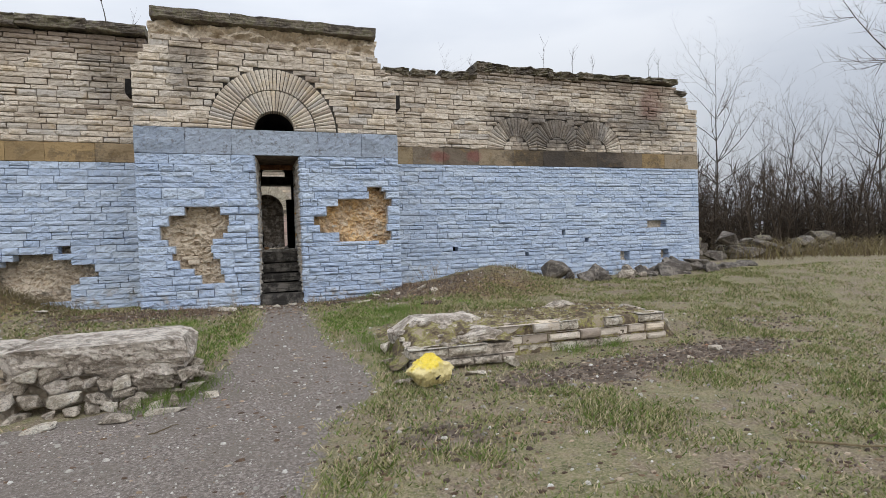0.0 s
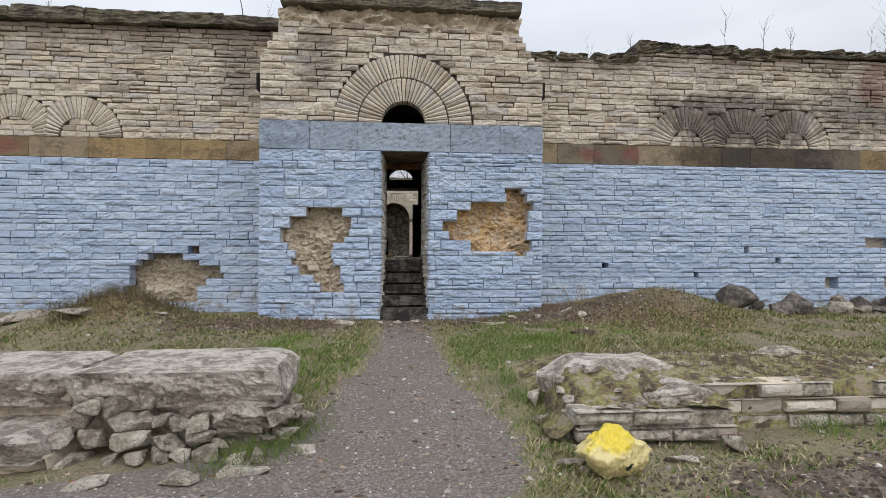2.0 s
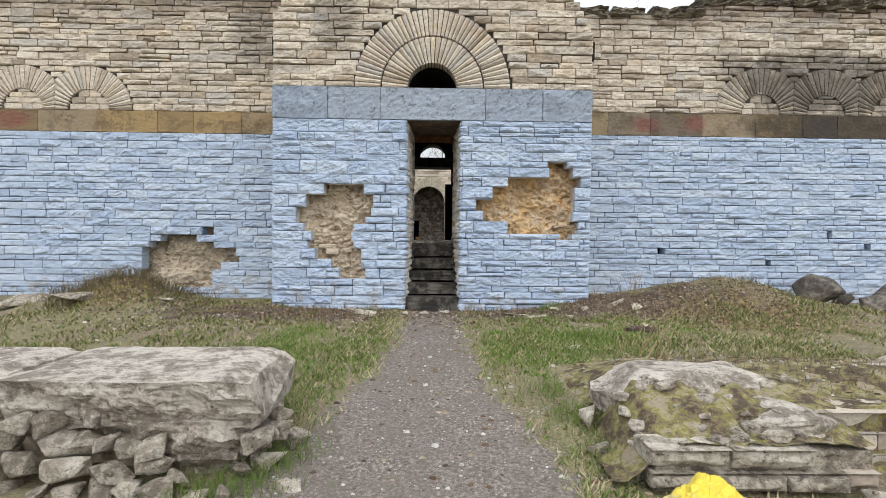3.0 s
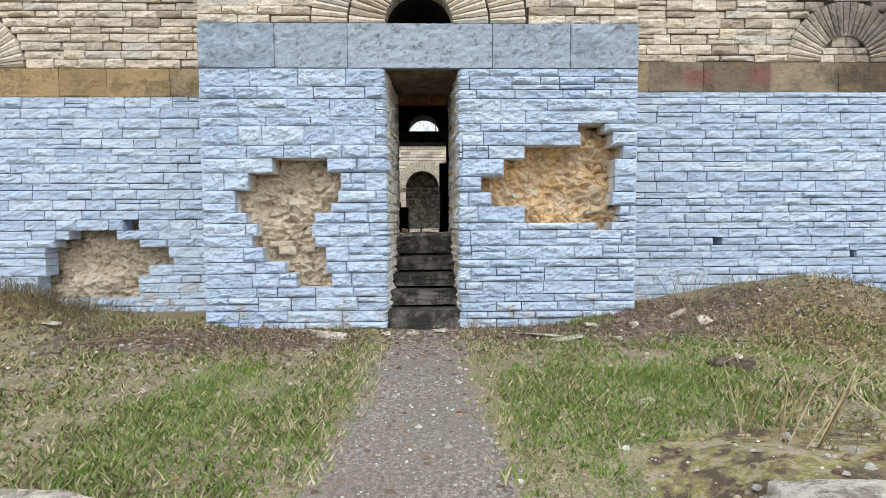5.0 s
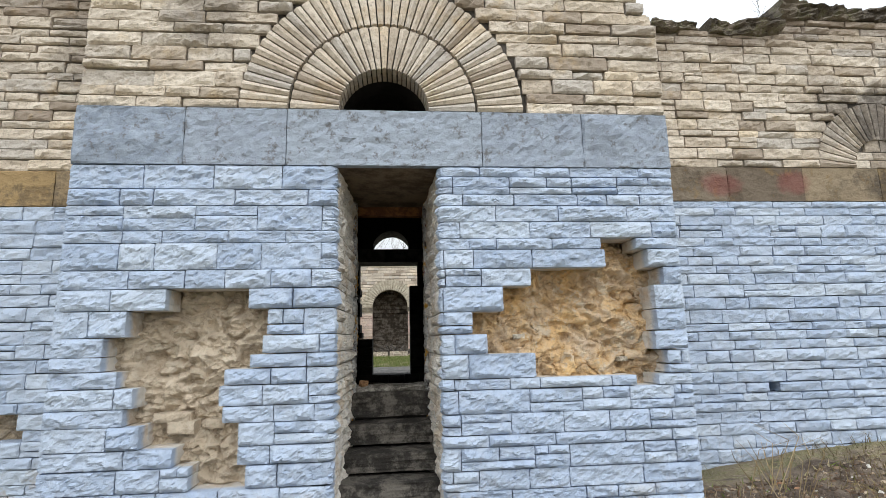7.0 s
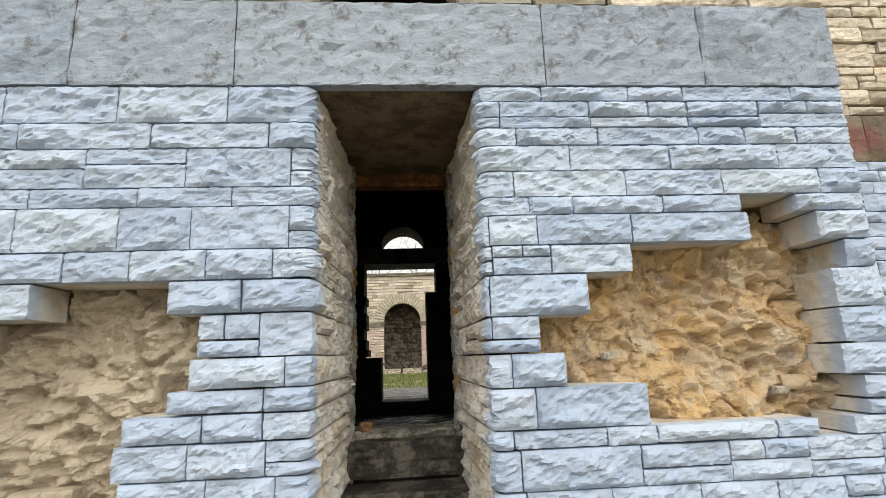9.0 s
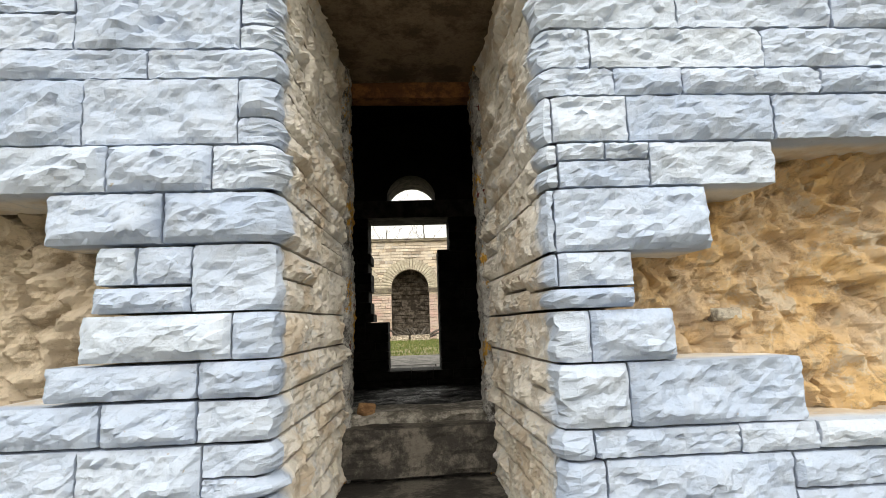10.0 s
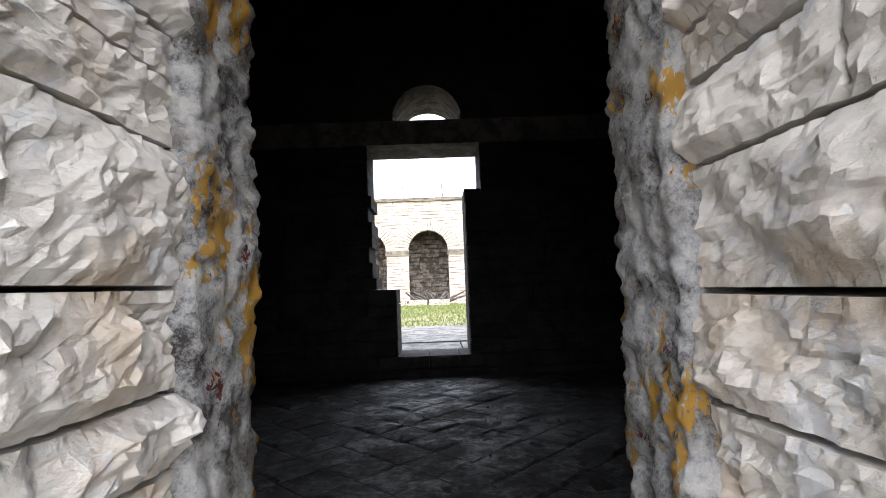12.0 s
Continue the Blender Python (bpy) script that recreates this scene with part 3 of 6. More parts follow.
for q in ((BAY_L + 0.03, -0.26, BAY_Y + 0.2, IN_Y, BAND_TOP, 4.55), (-1.98, -0.26, BAY_Y + 0.2, IN_Y, 4.55, 5.45), (0.52, BAY_R - 0.012, BAY_Y + 0.12, IN_Y, BAND_TOP, 4.75), (-0.26, 0.52, BAY_Y + 0.2, IN_Y, 4.12, 5.45), (0.52, 2.1, BAY_Y + 0.22, IN_Y, 4.7, 5.45)):
    upper.add(*box(*q))
thing("upper_core", upper.v, upper.f, M_RUBBLE, parent=bay)
# side returns of the bay
for x0, x1 in ((BAY_L, BAY_L + 0.03), (BAY_R - 0.03, BAY_R)):
    thing("return_face", *box(x0, x1, BAY_Y + 0.21, WING_Y, -0.3, 4.6), M_STONE, parent=bay)

rng = random.Random(7)
for put, lo_u, hi_u, xc in ((jamb_left, BAY_L - DOOR_L, PASS_END - BAY_Y, DOOR_L), (jamb_right, -(PASS_END - BAY_Y), BAY_R - DOOR_R, DOOR_R)):
    inner = (lambda u: u > 0.12) if xc == DOOR_L else (lambda u: u < -0.12)
    beds = BEDS_LEFT if xc == DOOR_L else BEDS_RIGHT
    for u0, u1, w0, w1 in ashlar(rng, lo_u, hi_u, list(zip(beds, beds[1:])), lambda u, w: inner(u) or not broken_bay(xc + u, w), 0.22, 0.62, 0.33):
        if abs(u0) < 0.10:
            u0 = -0.16 if u0 < 0 else u0
        deep = max(u0, u1) > 0.3 if xc == DOOR_L else min(u0, u1) < -0.3
        v, f = stone(rng, put, u0, u1, w0, w1, 0.28, rng.uniform(0.030, 0.046), 0.014 if deep else 0.022, rng.choice((0.003, 0.004, 0.005, 0.007)), (0.0, -0.05, 0.05), (44, 14) if deep else (28, 9))
        thing("stone", v, f, M_BLUE_BAY, parent=bay)

# lintel course
joints = (BAY_L, -1.452, -0.657, 0.941, 1.81, BAY_R)
for a, b in zip(joints, joints[1:]):
    v, f = stone(rng, flat_face(BAY_Y - 0.012), a, b, DOOR_TOP, BAND_TOP, 0.07, 0.024, 0.05, 0.004, (), (32, 10))
    thing("lintel_stone", v, f, M_BAND, parent=bay)
# brown of its own, with the passage's shade added to the colour
M_SOFFIT = make_plain("shaded_brown_stained_soffit", ((0.3, (0.085, 0.06, 0.04)), (0.7, (0.19, 0.14, 0.095))), 3, relief=0.4)
thing("soffit", *box(DOOR_L - 0.2, DOOR_R + 0.2, BAY_Y + 0.055, IN_Y, DOOR_TOP + 0.004, BAND_TOP - 0.01), M_SOFFIT, parent=bay, label="brown stained stone soffit over the passage, darkened for its shade")


# upper zone, with the fan arch and a ragged top
def bay_top(x):
    if x < -1.9:
        return 4.75 + (x + 2.29) / 0.39 * 0.65
    if x > 2.15:
        return 5.30 - (x - 2.15) / 0.42 * 0.75
    return 5.36 + 0.16 * noise.noise((x * 2.3, 4.0, 0.0))


def free_upper(x, z):
    r = math.hypot(x - ARCH_X, z - ARCH_Z)
    return r > 1.205 and z < bay_top(x)


for u0, u1, w0, w1 in ashlar(rng, BAY_L, BAY_R, courses(rng, BAND_TOP, 5.62, 0.085, 0.15), free_upper, 0.24, 0.58, 0.1):
    v, f = stone(rng, flat_face(BAY_Y + rng.choice((0, 0, 0, 0.01, 0.02, -0.01))), u0, u1, w0, w1, 0.20, rng.uniform(0.026, 0.045), 0.04, rng.choice((0.004, 0.006, 0.008, 0.016)), (), (14, 5))
    thing("stone", v, f, M_STONE, parent=bay)
for n_v, r0, r1 in ((27, 0.375, 0.765), (44, 0.790, 1.175)):
    for i in range(n_v):
        v, f = wedge(ARCH_X, ARCH_Z, BAY_Y - 0.005, r0, r1, math.pi * i / n_v, math.pi * (i + 1) / n_v, 0.22, rng, gap=0.006)
        thing("voussoir", v, f, M_STONE, parent=bay)
thing("arch_bed", *annulus(ARCH_X, ARCH_Z, BAY_Y + 0.05, 0.40, 1.30), M_CORE, parent=bay)
# vaulted reveal of the small window, the shade within put into its colour
tun = Pile()
seg = 16
for i in range(seg):
    a0, a1 = math.pi * i / seg, math.pi * (i + 1) / seg
    p = [(ARCH_X + 0.385 * math.cos(a), yy, ARCH_Z + 0.385 * math.sin(a)) for a in (a0, a1) for yy in (BAY_Y + 0.10, IN_Y)]
    q = [(ARCH_X + 0.56 * math.cos(a), yy, ARCH_Z + 0.56 * math.sin(a)) for a in (a0, a1) for yy in (BAY_Y + 0.205, IN_Y)]
    tun.add(p + q, [(0, 1, 3, 2), (0, 2, 6, 4), (1, 5, 7, 3)])
thing("window_vault", tun.v, tun.f, M_SHADE_BLACK, parent=bay)


def ragged(name, x0, x1, y0, y1, z0, z1, amp, seed, material, parent=None, step=0.08, label="", category="", kind="", smooth=False, soften=0.0):
    """A broken slab: a ring of points drawn along x, worn by noise."""
    ring = []
    m = 9
    for i in range(m):
        ring.append((y0 + (y1 - y0) * i / m, z1))
    for i in range(6):
        ring.append((y1, z1 + (z0 - z1) * i / 6))
    for i in range(m):
        ring.append((y1 + (y0 - y1) * i / m, z0))
    for i in range(10):
        ring.append((y0, z0 + (z1 - z0) * i / 10))
    n = max(3, int((x1 - x0) / step))
    k = len(ring)
    verts = []
    ym, zm = (y0 + y1) / 2, (z0 + z1) / 2
    for i in range(n + 1):
        x = x0 + (x1 - x0) * i / n
        ends = sm(0.0, 0.3, min(x - x0, x1 - x))
        for y, z in ring:
            if soften:
                py, pz = (y - ym) / (y1 - ym), (z - zm) / (z1 - zm)
                k_r = 1 + soften * (1 / (abs(py) ** 4 + abs(pz) ** 4) ** 0.25 - 1)
                k_r *= 1 - soften * 0.45 * (1 - ends)
                y, z = ym + (y - ym) * k_r, z0 + (zm + (z - zm) * k_r - z0) * (1 - soften * 0.25 * (1 - ends))
            d = amp * noise.noise((x * 2.1 + seed, y * 2.1, z * 5.0)) + amp * 0.7 * noise.noise((x * 7 + seed, y * 7, z * 9.0)) + amp * 0.5 * noise.noise((x * 19 + seed, y * 19, z * 27.0)) + amp * 0.6 * noise.noise((x * 4 + seed, y * 2, z * 34.0))
            e = amp * 0.9 * noise.noise((x * 3.3, y * 3.3 + seed, z * 4.0))
            side = 1 if abs(y - ym) > abs(y1 - y0) * 0.45 else 0.15
            verts.append((x + (0.8 * e if i in (0, n) else 0), y + (1 if y > ym else -1) * d * side, z + (0.45 * e if z > zm else e * 0.5)))
    faces = [(i * k + j, i * k + (j + 1) % k, (i + 1) * k + (j + 1) % k, (i + 1) * k + j) for i in range(n) for j in range(k)]
    faces += [tuple(range(k - 1, -1, -1)), tuple(n * k + j for j in range(k))]
    return thing(name, verts, faces, material, label, category, kind=kind, parent=parent, smooth=smooth)


ragged("broken_top", -2.0, 2.2, BAY_Y + 0.10, IN_Y, 5.2, 5.64, 0.14, 3.1, M_RUBBLE, bay, 0.05)
for i, (a, b) in enumerate(((-1.93, -0.6), (-0.59, 0.75), (0.76, 2.17))):
    ragged("coping_slab", a, b, BAY_Y - 0.08, IN_Y - 0.3, 5.65, 5.83, 0.035, 5.0 + i * 3, M_COPING, bay, 0.06)

# broken-out places: the rubble heart of the wall
def rubble_patch(name, x0, x1, z0, z1, y, amp, seed, material, parent, step=0.011):
    nx, nz = int((x1 - x0) / step), int((z1 - z0) / step)
    verts = []
    for j in range(nz + 1):
        for i in range(nx + 1):
            x, z = x0 + (x1 - x0) * i / nx, z0 + (z1 - z0) * j / nz
            q = Vector((x * 3.4 + seed + 0.3 * z, seed, z * 4.4))
            d = 0.75 * amp * noise.noise(q * 0.8) + 0.5 * amp * abs(noise.noise(q * 2.1)) + 0.25 * amp * noise.noise(q * 4.7)
            near, centres = noise.voronoi((x * 6.5 + seed + 0.5 * noise.noise(q * 1.4), 0.5, z * 8.0 + 0.5 * noise.noise(q * 1.7)))
            lump = noise.cell(centres[0] * 3.1)
            d += amp * (0.14 * lump - 0.07) - (0.20 if lump > 0.55 else 0.04) * amp * sm(0.0, 0.4, near[1] - near[0])
            d += 0.09 * amp * noise.noise(q * 7.5) + 0.05 * amp * noise.noise(q * 15) + 0.035 * amp * noise.noise(q * 31)
            d = max(d - 0.10 * sm(0.30, 0.06, (z - z0) / (z1 - z0) + 0.10 * (x - x0) / (x1 - x0)), -0.85 * amp)
            verts.append((x, y + d, z))
    faces = [(j * (nx + 1) + i, j * (nx + 1) + i + 1, (j + 1) * (nx + 1) + i + 1, (j + 1) * (nx + 1) + i) for j in range(nz) for i in range(nx)]
    return thing(name, verts, faces, material, parent=parent)


rubble_patch("rubble_heart", -2.16, -0.50, 0.70, 2.40, BAY_Y + 0.26, 0.20, 1.7, M_RUBBLE, bay)
rubble_patch("rubble_heart", 0.66, 2.42, 1.30, 2.70, BAY_Y + 0.26, 0.20, 8.2, M_RUBBLE_WARM, bay)

# stones left standing in the broken-out places
for i in range(8):
    left = i % 2
    x, z = (rng.uniform(-1.75, -0.95), rng.uniform(1.15, 1.4)) if left else (rng.uniform(1.1, 2.3), rng.uniform(1.6, 1.85))
    s = rng.uniform(0.08, 0.2)
    v, f = stone(rng, flat_face(BAY_Y + rng.uniform(0.16, 0.24)), x - s / 2, x + s / 2, z - s * 0.25, z + s * 0.25, 0.15, 0.03, 0.04)
    thing("bedded_stone", v, f, M_RUBBLE if left else rng.choice((M_RUBBLE_WARM, M_PALEROCK)), parent=bay)

# rendered jambs at the inner end of the passage
def make_jamb():
    n = Nodes("flaking_render", 0.85)
    c = n.ramp(n.noise(9, 9, 0.85), (0.41, (0.07, 0.065, 0.06)), (0.46, (0.27, 0.265, 0.265)), (0.52, (0.50, 0.50, 0.50)), (0.62, (0.70, 0.685, 0.65)))
    c = n.mix(n.ramp(n.noise(4.1, 6, 0.75), (0.50, 0.0), (0.60, 0.65)), c, (0.20, 0.175, 0.145))
    c = n.mix(n.ramp(n.noise(9, 6, 0.75, (1, 1, 0.45)), (0.55, 0.0), (0.57, 0.95)), c, (0.55, 0.30, 0.04))
    c = n.mix(n.ramp(n.noise(7.3, 6, 0.75, (1.4, 1.4, 0.9)), (0.635, 0.0), (0.645, 0.95)), c, (0.13, 0.012, 0.012))
    k = n.bump(n.noise(16, 9, 0.8), 1.0, 0.03)
    return n.done(c, n.bump(n.noise(70, 5, 0.75), 0.6, 0.006, k))


M_JAMB = make_jamb()


def jamb_strip(side, x):
    verts, nz, ny = [], 250, 26
    prof = [(PASS_END - 0.05, 0.12), (PASS_END - 0.04, 0.03)] + [(PASS_END - 0.03 + (IN_Y - PASS_END + 0.06) * i / ny, 0.0) for i in range(ny + 1)] + [(IN_Y + 0.03, 0.08), (IN_Y + 0.03, 0.25)]
    for j in range(nz + 1):
        z = 0.9 + (DOOR_TOP - 0.9) * j / nz
        for y, back in prof:
            q = Vector((y * 6, z * 6, x * 5))
            d = 0.014 * noise.noise(q * 0.8) + 0.012 * noise.noise(q * 2.7) + 0.012 * noise.noise(q * 6.0) + 0.008 * noise.noise(q * 13.0) + 0.022
            e = 0.03 * noise.noise(q * 1.3 + Vector((9, 0, 0)))
            round_off = 0.03 * sm(IN_Y - 0.06, IN_Y + 0.03, y)
            verts.append((x + side * (d - round_off - back), y + (e if y > IN_Y - 0.05 else 0), z))
    s = len(prof)
    faces = [(j * s + i, j * s + i + 1, (j + 1) * s + i + 1, (j + 1) * s + i) for j in range(nz) for i in range(s - 1)]
    if side < 0:
        faces = [tuple(reversed(q)) for q in faces]
    thing("rendered_jamb", verts, faces, M_JAMB, parent=bay, label="grey flaking render with ochre paint remains", smooth=True)


jamb_strip(1, DOOR_L)
jamb_strip(-1, DOOR_R)
# rusty inner lintel
ragged("inner_lintel", DOOR_L - 0.15, DOOR_R + 0.15, IN_Y - 0.06, IN_Y + 0.05, 3.12, 3.22, 0.012, 2.2, make_plain("rusty_brick", ((0.3, (0.14, 0.06, 0.03)), (0.7, (0.28, 0.13, 0.05))), 9), bay, 0.06)

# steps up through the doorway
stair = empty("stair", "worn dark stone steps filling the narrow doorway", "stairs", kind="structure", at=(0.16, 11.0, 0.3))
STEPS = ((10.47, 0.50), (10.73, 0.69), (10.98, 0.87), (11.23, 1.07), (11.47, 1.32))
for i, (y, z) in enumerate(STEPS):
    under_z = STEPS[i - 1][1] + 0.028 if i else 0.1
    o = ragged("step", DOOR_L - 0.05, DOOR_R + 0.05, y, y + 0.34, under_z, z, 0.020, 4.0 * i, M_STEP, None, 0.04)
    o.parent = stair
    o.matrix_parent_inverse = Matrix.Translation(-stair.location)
o = thing("stair_core", *box(DOOR_L - 0.05, DOOR_R + 0.05, 11.55, 11.9, 0.1, 1.22), M_SHADE_BLACK)
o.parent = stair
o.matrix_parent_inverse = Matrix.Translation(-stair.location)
o = ragged("sill", DOOR_L - 0.1, DOOR_R + 0.1, 11.58, 11.86, 1.2, 1.375, 0.045, 31.0, make_plain("worn_grey_sill", ((0.3, (0.14, 0.13, 0.115)), (0.5, (0.26, 0.245, 0.22)), (0.7, (0.42, 0.395, 0.36))), 6, relief_shade=0.6), None, 0.03)
o.parent = stair
o.matrix_parent_inverse = Matrix.Translation(-stair.location)

# ---------------------------------------------------------------- the wings
def right_top(x):
    z = 5.42 + 0.22 * sm(4.7, 5.1, x) + 0.07 * noise.noise((x * 1.7, 1.0, 0.0))
    return z - 0.28 * sm(11.15, 11.4, x) - 0.40 * sm(11.5, 11.7, x)


def left_top(x):
    return 5.72


HOLES_WING_R = ((10.05, 10.72, 1.58, 1.80), (9.12, 9.42, 0.80, 1.02), (10.50, 10.78, 0.78, 0.98), (4.2, 4.34, 1.20, 1.30), (3.86, 3.94, 1.22, 1.30), (7.3, 7.4, 1.5, 1.58), (6.2, 6.28, 1.0, 1.08), (8.0, 8.1, 1.32, 1.42))
HOLES_WING_L = ((-4.68, -4.06, 1.29, 1.41), (-4.91, -3.75, 1.12, 1.29), (-5.01, -3.37, 1.00, 1.12), (-5.03, -3.65, 0.77, 1.00), (-5.13, -3.80, 0.46, 0.77), (-3.97, -3.77, 1.48, 1.61), (-3.62, -3.30, 0.92, 1.00), (-5.9, -5.8, 1.25, 1.32))


def make_wing(name, x0, x1, top, string0, string1, holes, fans, near, label, rng):
    wall = empty(name, label, "wall", kind="structure")
    core = Pile()
    n = 24
    for i in range(n):
        a, b = x0 + (x1 - x0) * i / n, x0 + (x1 - x0) * (i + 1) / n
        core.add(*box(a, b, WING_Y + (0.55 if holes else 0.2), WING_Y + 0.95, -0.3, min(top(a + 0.01), top(b - 0.01), top((a + b) / 2)) - 0.03))
    thing("core", core.v, core.f, M_CORE, parent=wall)
    broken = in_boxes(holes)
    loose = {True: Pile(), False: Pile()}
    count = {True: 0, False: 0}

    def lay(v, f, x, mat, blue):
        if near[0] < x < near[1] and count[blue] < 290:
            count[blue] += 1
            thing("stone", v, f, mat, parent=wall)
        else:
            loose[blue].add(v, f)

    for u0, u1, w0, w1 in ashlar(rng, x0, x1, courses(rng, -0.1, string0, 0.085, 0.15), lambda x, z: not broken(x, z), 0.24, 0.60, 0.18):
        lay(*stone(rng, flat_face(WING_Y), u0, u1, w0, w1, 0.24, rng.uniform(0.026, 0.04), 0.05 if abs(u0 - 2) < 9 else 0.12, rng.choice((0.003, 0.005, 0.005, 0.008)), (), (12, 5)), u0, M_BLUE_WING, True)

    def free(x, z):
        return z < top(x) and all(math.hypot(x - cx, z - cz) > r + 0.01 or z < cz for cx, cz, r in fans)

    for u0, u1, w0, w1 in ashlar(rng, x0, x1, courses(rng, string1, 5.9, 0.085, 0.15), free, 0.22, 0.56, 0.14):
        lay(*stone(rng, flat_face(WING_Y + rng.choice((0, 0, 0, 0.008, 0.02, -0.01))), u0, u1, w0, w1, 0.24, rng.uniform(0.026, 0.045), 0.05 if abs(u0 - 2) < 9 else 0.12, rng.choice((0.004, 0.005, 0.007, 0.009, 0.015)), (), (12, 5)), u0, M_STONE, False)
    x = x0
    while x < x1 - 0.01:
        l = rng.uniform(0.62, 1.05)
        if x1 - x - l < 0.5:
            l = x1 - x
        thing("string_stone", *stone(rng, flat_face(WING_Y - 0.005), x, x + l, string0, string1, 0.24, 0.022, 0.16, 0.004), M_STRING, parent=wall)
        x += l
    for cx, cz, r in fans:
        count_v = 23
        thing("arch_bed", *annulus(cx, cz, WING_Y + 0.05, 0.30, r + 0.14), M_CORE, parent=wall)
        gap_w = abs(fans[0][0] - fans[1][0]) / 2 - 0.005
        for i in range(count_v):
            thing("voussoir", *wedge(cx, cz, WING_Y - 0.006, 0.36, r, math.pi * i / count_v, math.pi * (i + 1) / count_v, 0.2, rng, (gap_w if any(q[0] < cx - 0.1 for q in fans) else 9.0, gap_w if any(q[0] > cx + 0.1 for q in fans) else 9.0)), M_STONE, parent=wall)
        for u0, u1, w0, w1 in ashlar(rng, cx - 0.36, cx + 0.36, courses(rng, cz, cz + 0.36, 0.08, 0.12), lambda x, z: math.hypot(x - cx, z - cz) < 0.35, 0.16, 0.34, 0.0):
            thing("stone", *stone(rng, flat_face(WING_Y + 0.012), u0, u1, w0, w1, 0.2, 0.02, 0.12), M_STONE, parent=wall)
    for blue, mat in ((True, M_BLUE_WING), (False, M_STONE)):
        if loose[blue].v:
            thing("far_stones", loose[blue].v, loose[blue].f, mat, parent=wall, kind="stuff")
    return wall


wing_r = make_wing("wall_east", BAY_R, 11.93, right_top, 3.29, 3.70, HOLES_WING_R, tuple((6.03 + 1.19 * i, 3.702, 0.82) for i in range(3)), (2.5, 6.8),
                   "ruined stone wall, blue below a brown string course, broken top", random.Random(21))
wing_l = make_wing("wall_west", -12.5, BAY_L, left_top, 3.22, 3.60, HOLES_WING_L, tuple((-5.93 - 1.14 * i, 3.602, 0.76) for i in range(3)), (-5.6, -2.2),
                   "stone wall, blue below a brown string course, mossy coping", random.Random(22))
rubble_patch("rubble_heart", -5.3, -3.2, 0.15, 1.7, WING_Y + 0.36, 0.20, 3.3, M_RUBBLE, wing_l)
for a, b, c, d in HOLES_WING_R[:3]:
    rubble_patch("rubble_heart", a - 0.1, b + 0.1, c - 0.1, d + 0.1, WING_Y + 0.24, 0.05, a, M_RUBBLE, wing_r, 0.04)
x = -12.5
rng = random.Random(5)
while x < BAY_L - 0.1:
    l = min(rng.uniform(0.9, 1.7), BAY_L + 0.12 - x)
    ragged("coping_slab", x, x + l, WING_Y - 0.14, WING_Y + 0.95, 5.76 + rng.uniform(-0.02, 0.02), 5.97 + rng.uniform(-0.02, 0.03), 0.05, x, M_COPING, wing_l, 0.07)
    x += l + 0.01
for a, b, z, t in ((2.6, 3.25, 5.42, 0.14), (3.3, 3.9, 5.44, 0.13), (4.0, 4.9, 5.42, 0.15), (4.95, 5.75, 5.66, 0.20), (5.7, 7.1, 5.68, 0.15), (7.0, 8.0, 5.62, 0.14), (7.9, 9.2, 5.68, 0.12), (9.1, 10.3, 5.70, 0.13), (10.2, 11.2, 5.72, 0.14), (11.1, 11.45, 5.40, 0.12)):
    ragged("coping_slab", a, b, WING_Y - 0.06, WING_Y + 0.8, z - 0.03, z + t * 0.9, 0.10, a * 3, M_COPING, wing_r, 0.05)

# ---------------------------------------------------------------- the dark room behind the passage
room = empty("wall_room", "masonry walls of the inner room, near black to hold its shade", "wall", kind="structure")
FLOOR_Z, BACK_Y, OUT_Y = 1.06, 15.50, 16.05
rng = random.Random(31)
# walls coloured near black in place of the room's deep shade
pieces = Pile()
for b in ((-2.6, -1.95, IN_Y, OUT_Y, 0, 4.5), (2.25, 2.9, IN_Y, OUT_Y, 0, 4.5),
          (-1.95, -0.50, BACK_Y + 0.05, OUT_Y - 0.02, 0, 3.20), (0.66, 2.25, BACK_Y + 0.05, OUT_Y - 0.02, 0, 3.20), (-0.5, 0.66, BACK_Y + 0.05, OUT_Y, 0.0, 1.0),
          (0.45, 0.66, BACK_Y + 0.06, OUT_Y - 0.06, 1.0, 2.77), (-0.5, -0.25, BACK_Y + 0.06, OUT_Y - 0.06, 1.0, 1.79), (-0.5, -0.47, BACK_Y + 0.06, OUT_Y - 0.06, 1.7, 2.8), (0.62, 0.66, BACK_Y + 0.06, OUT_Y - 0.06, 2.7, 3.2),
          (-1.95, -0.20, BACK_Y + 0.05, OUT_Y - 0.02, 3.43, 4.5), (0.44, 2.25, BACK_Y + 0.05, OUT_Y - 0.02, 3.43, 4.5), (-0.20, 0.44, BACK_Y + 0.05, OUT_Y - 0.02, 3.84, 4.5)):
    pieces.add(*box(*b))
thing("core", pieces.v, pieces.f, M_SHADE_BLACK, parent=room)
thing("lintel_beam", *box(-1.95, 2.25, BACK_Y, OUT_Y, 3.20, 3.43), make_plain("dark_grey_lintel", ((0.3, (0.05, 0.047, 0.045)), (0.7, (0.12, 0.11, 0.10))), 4), parent=room)
lun, ring = Pile(), Pile()
LUN_Y = 16.60
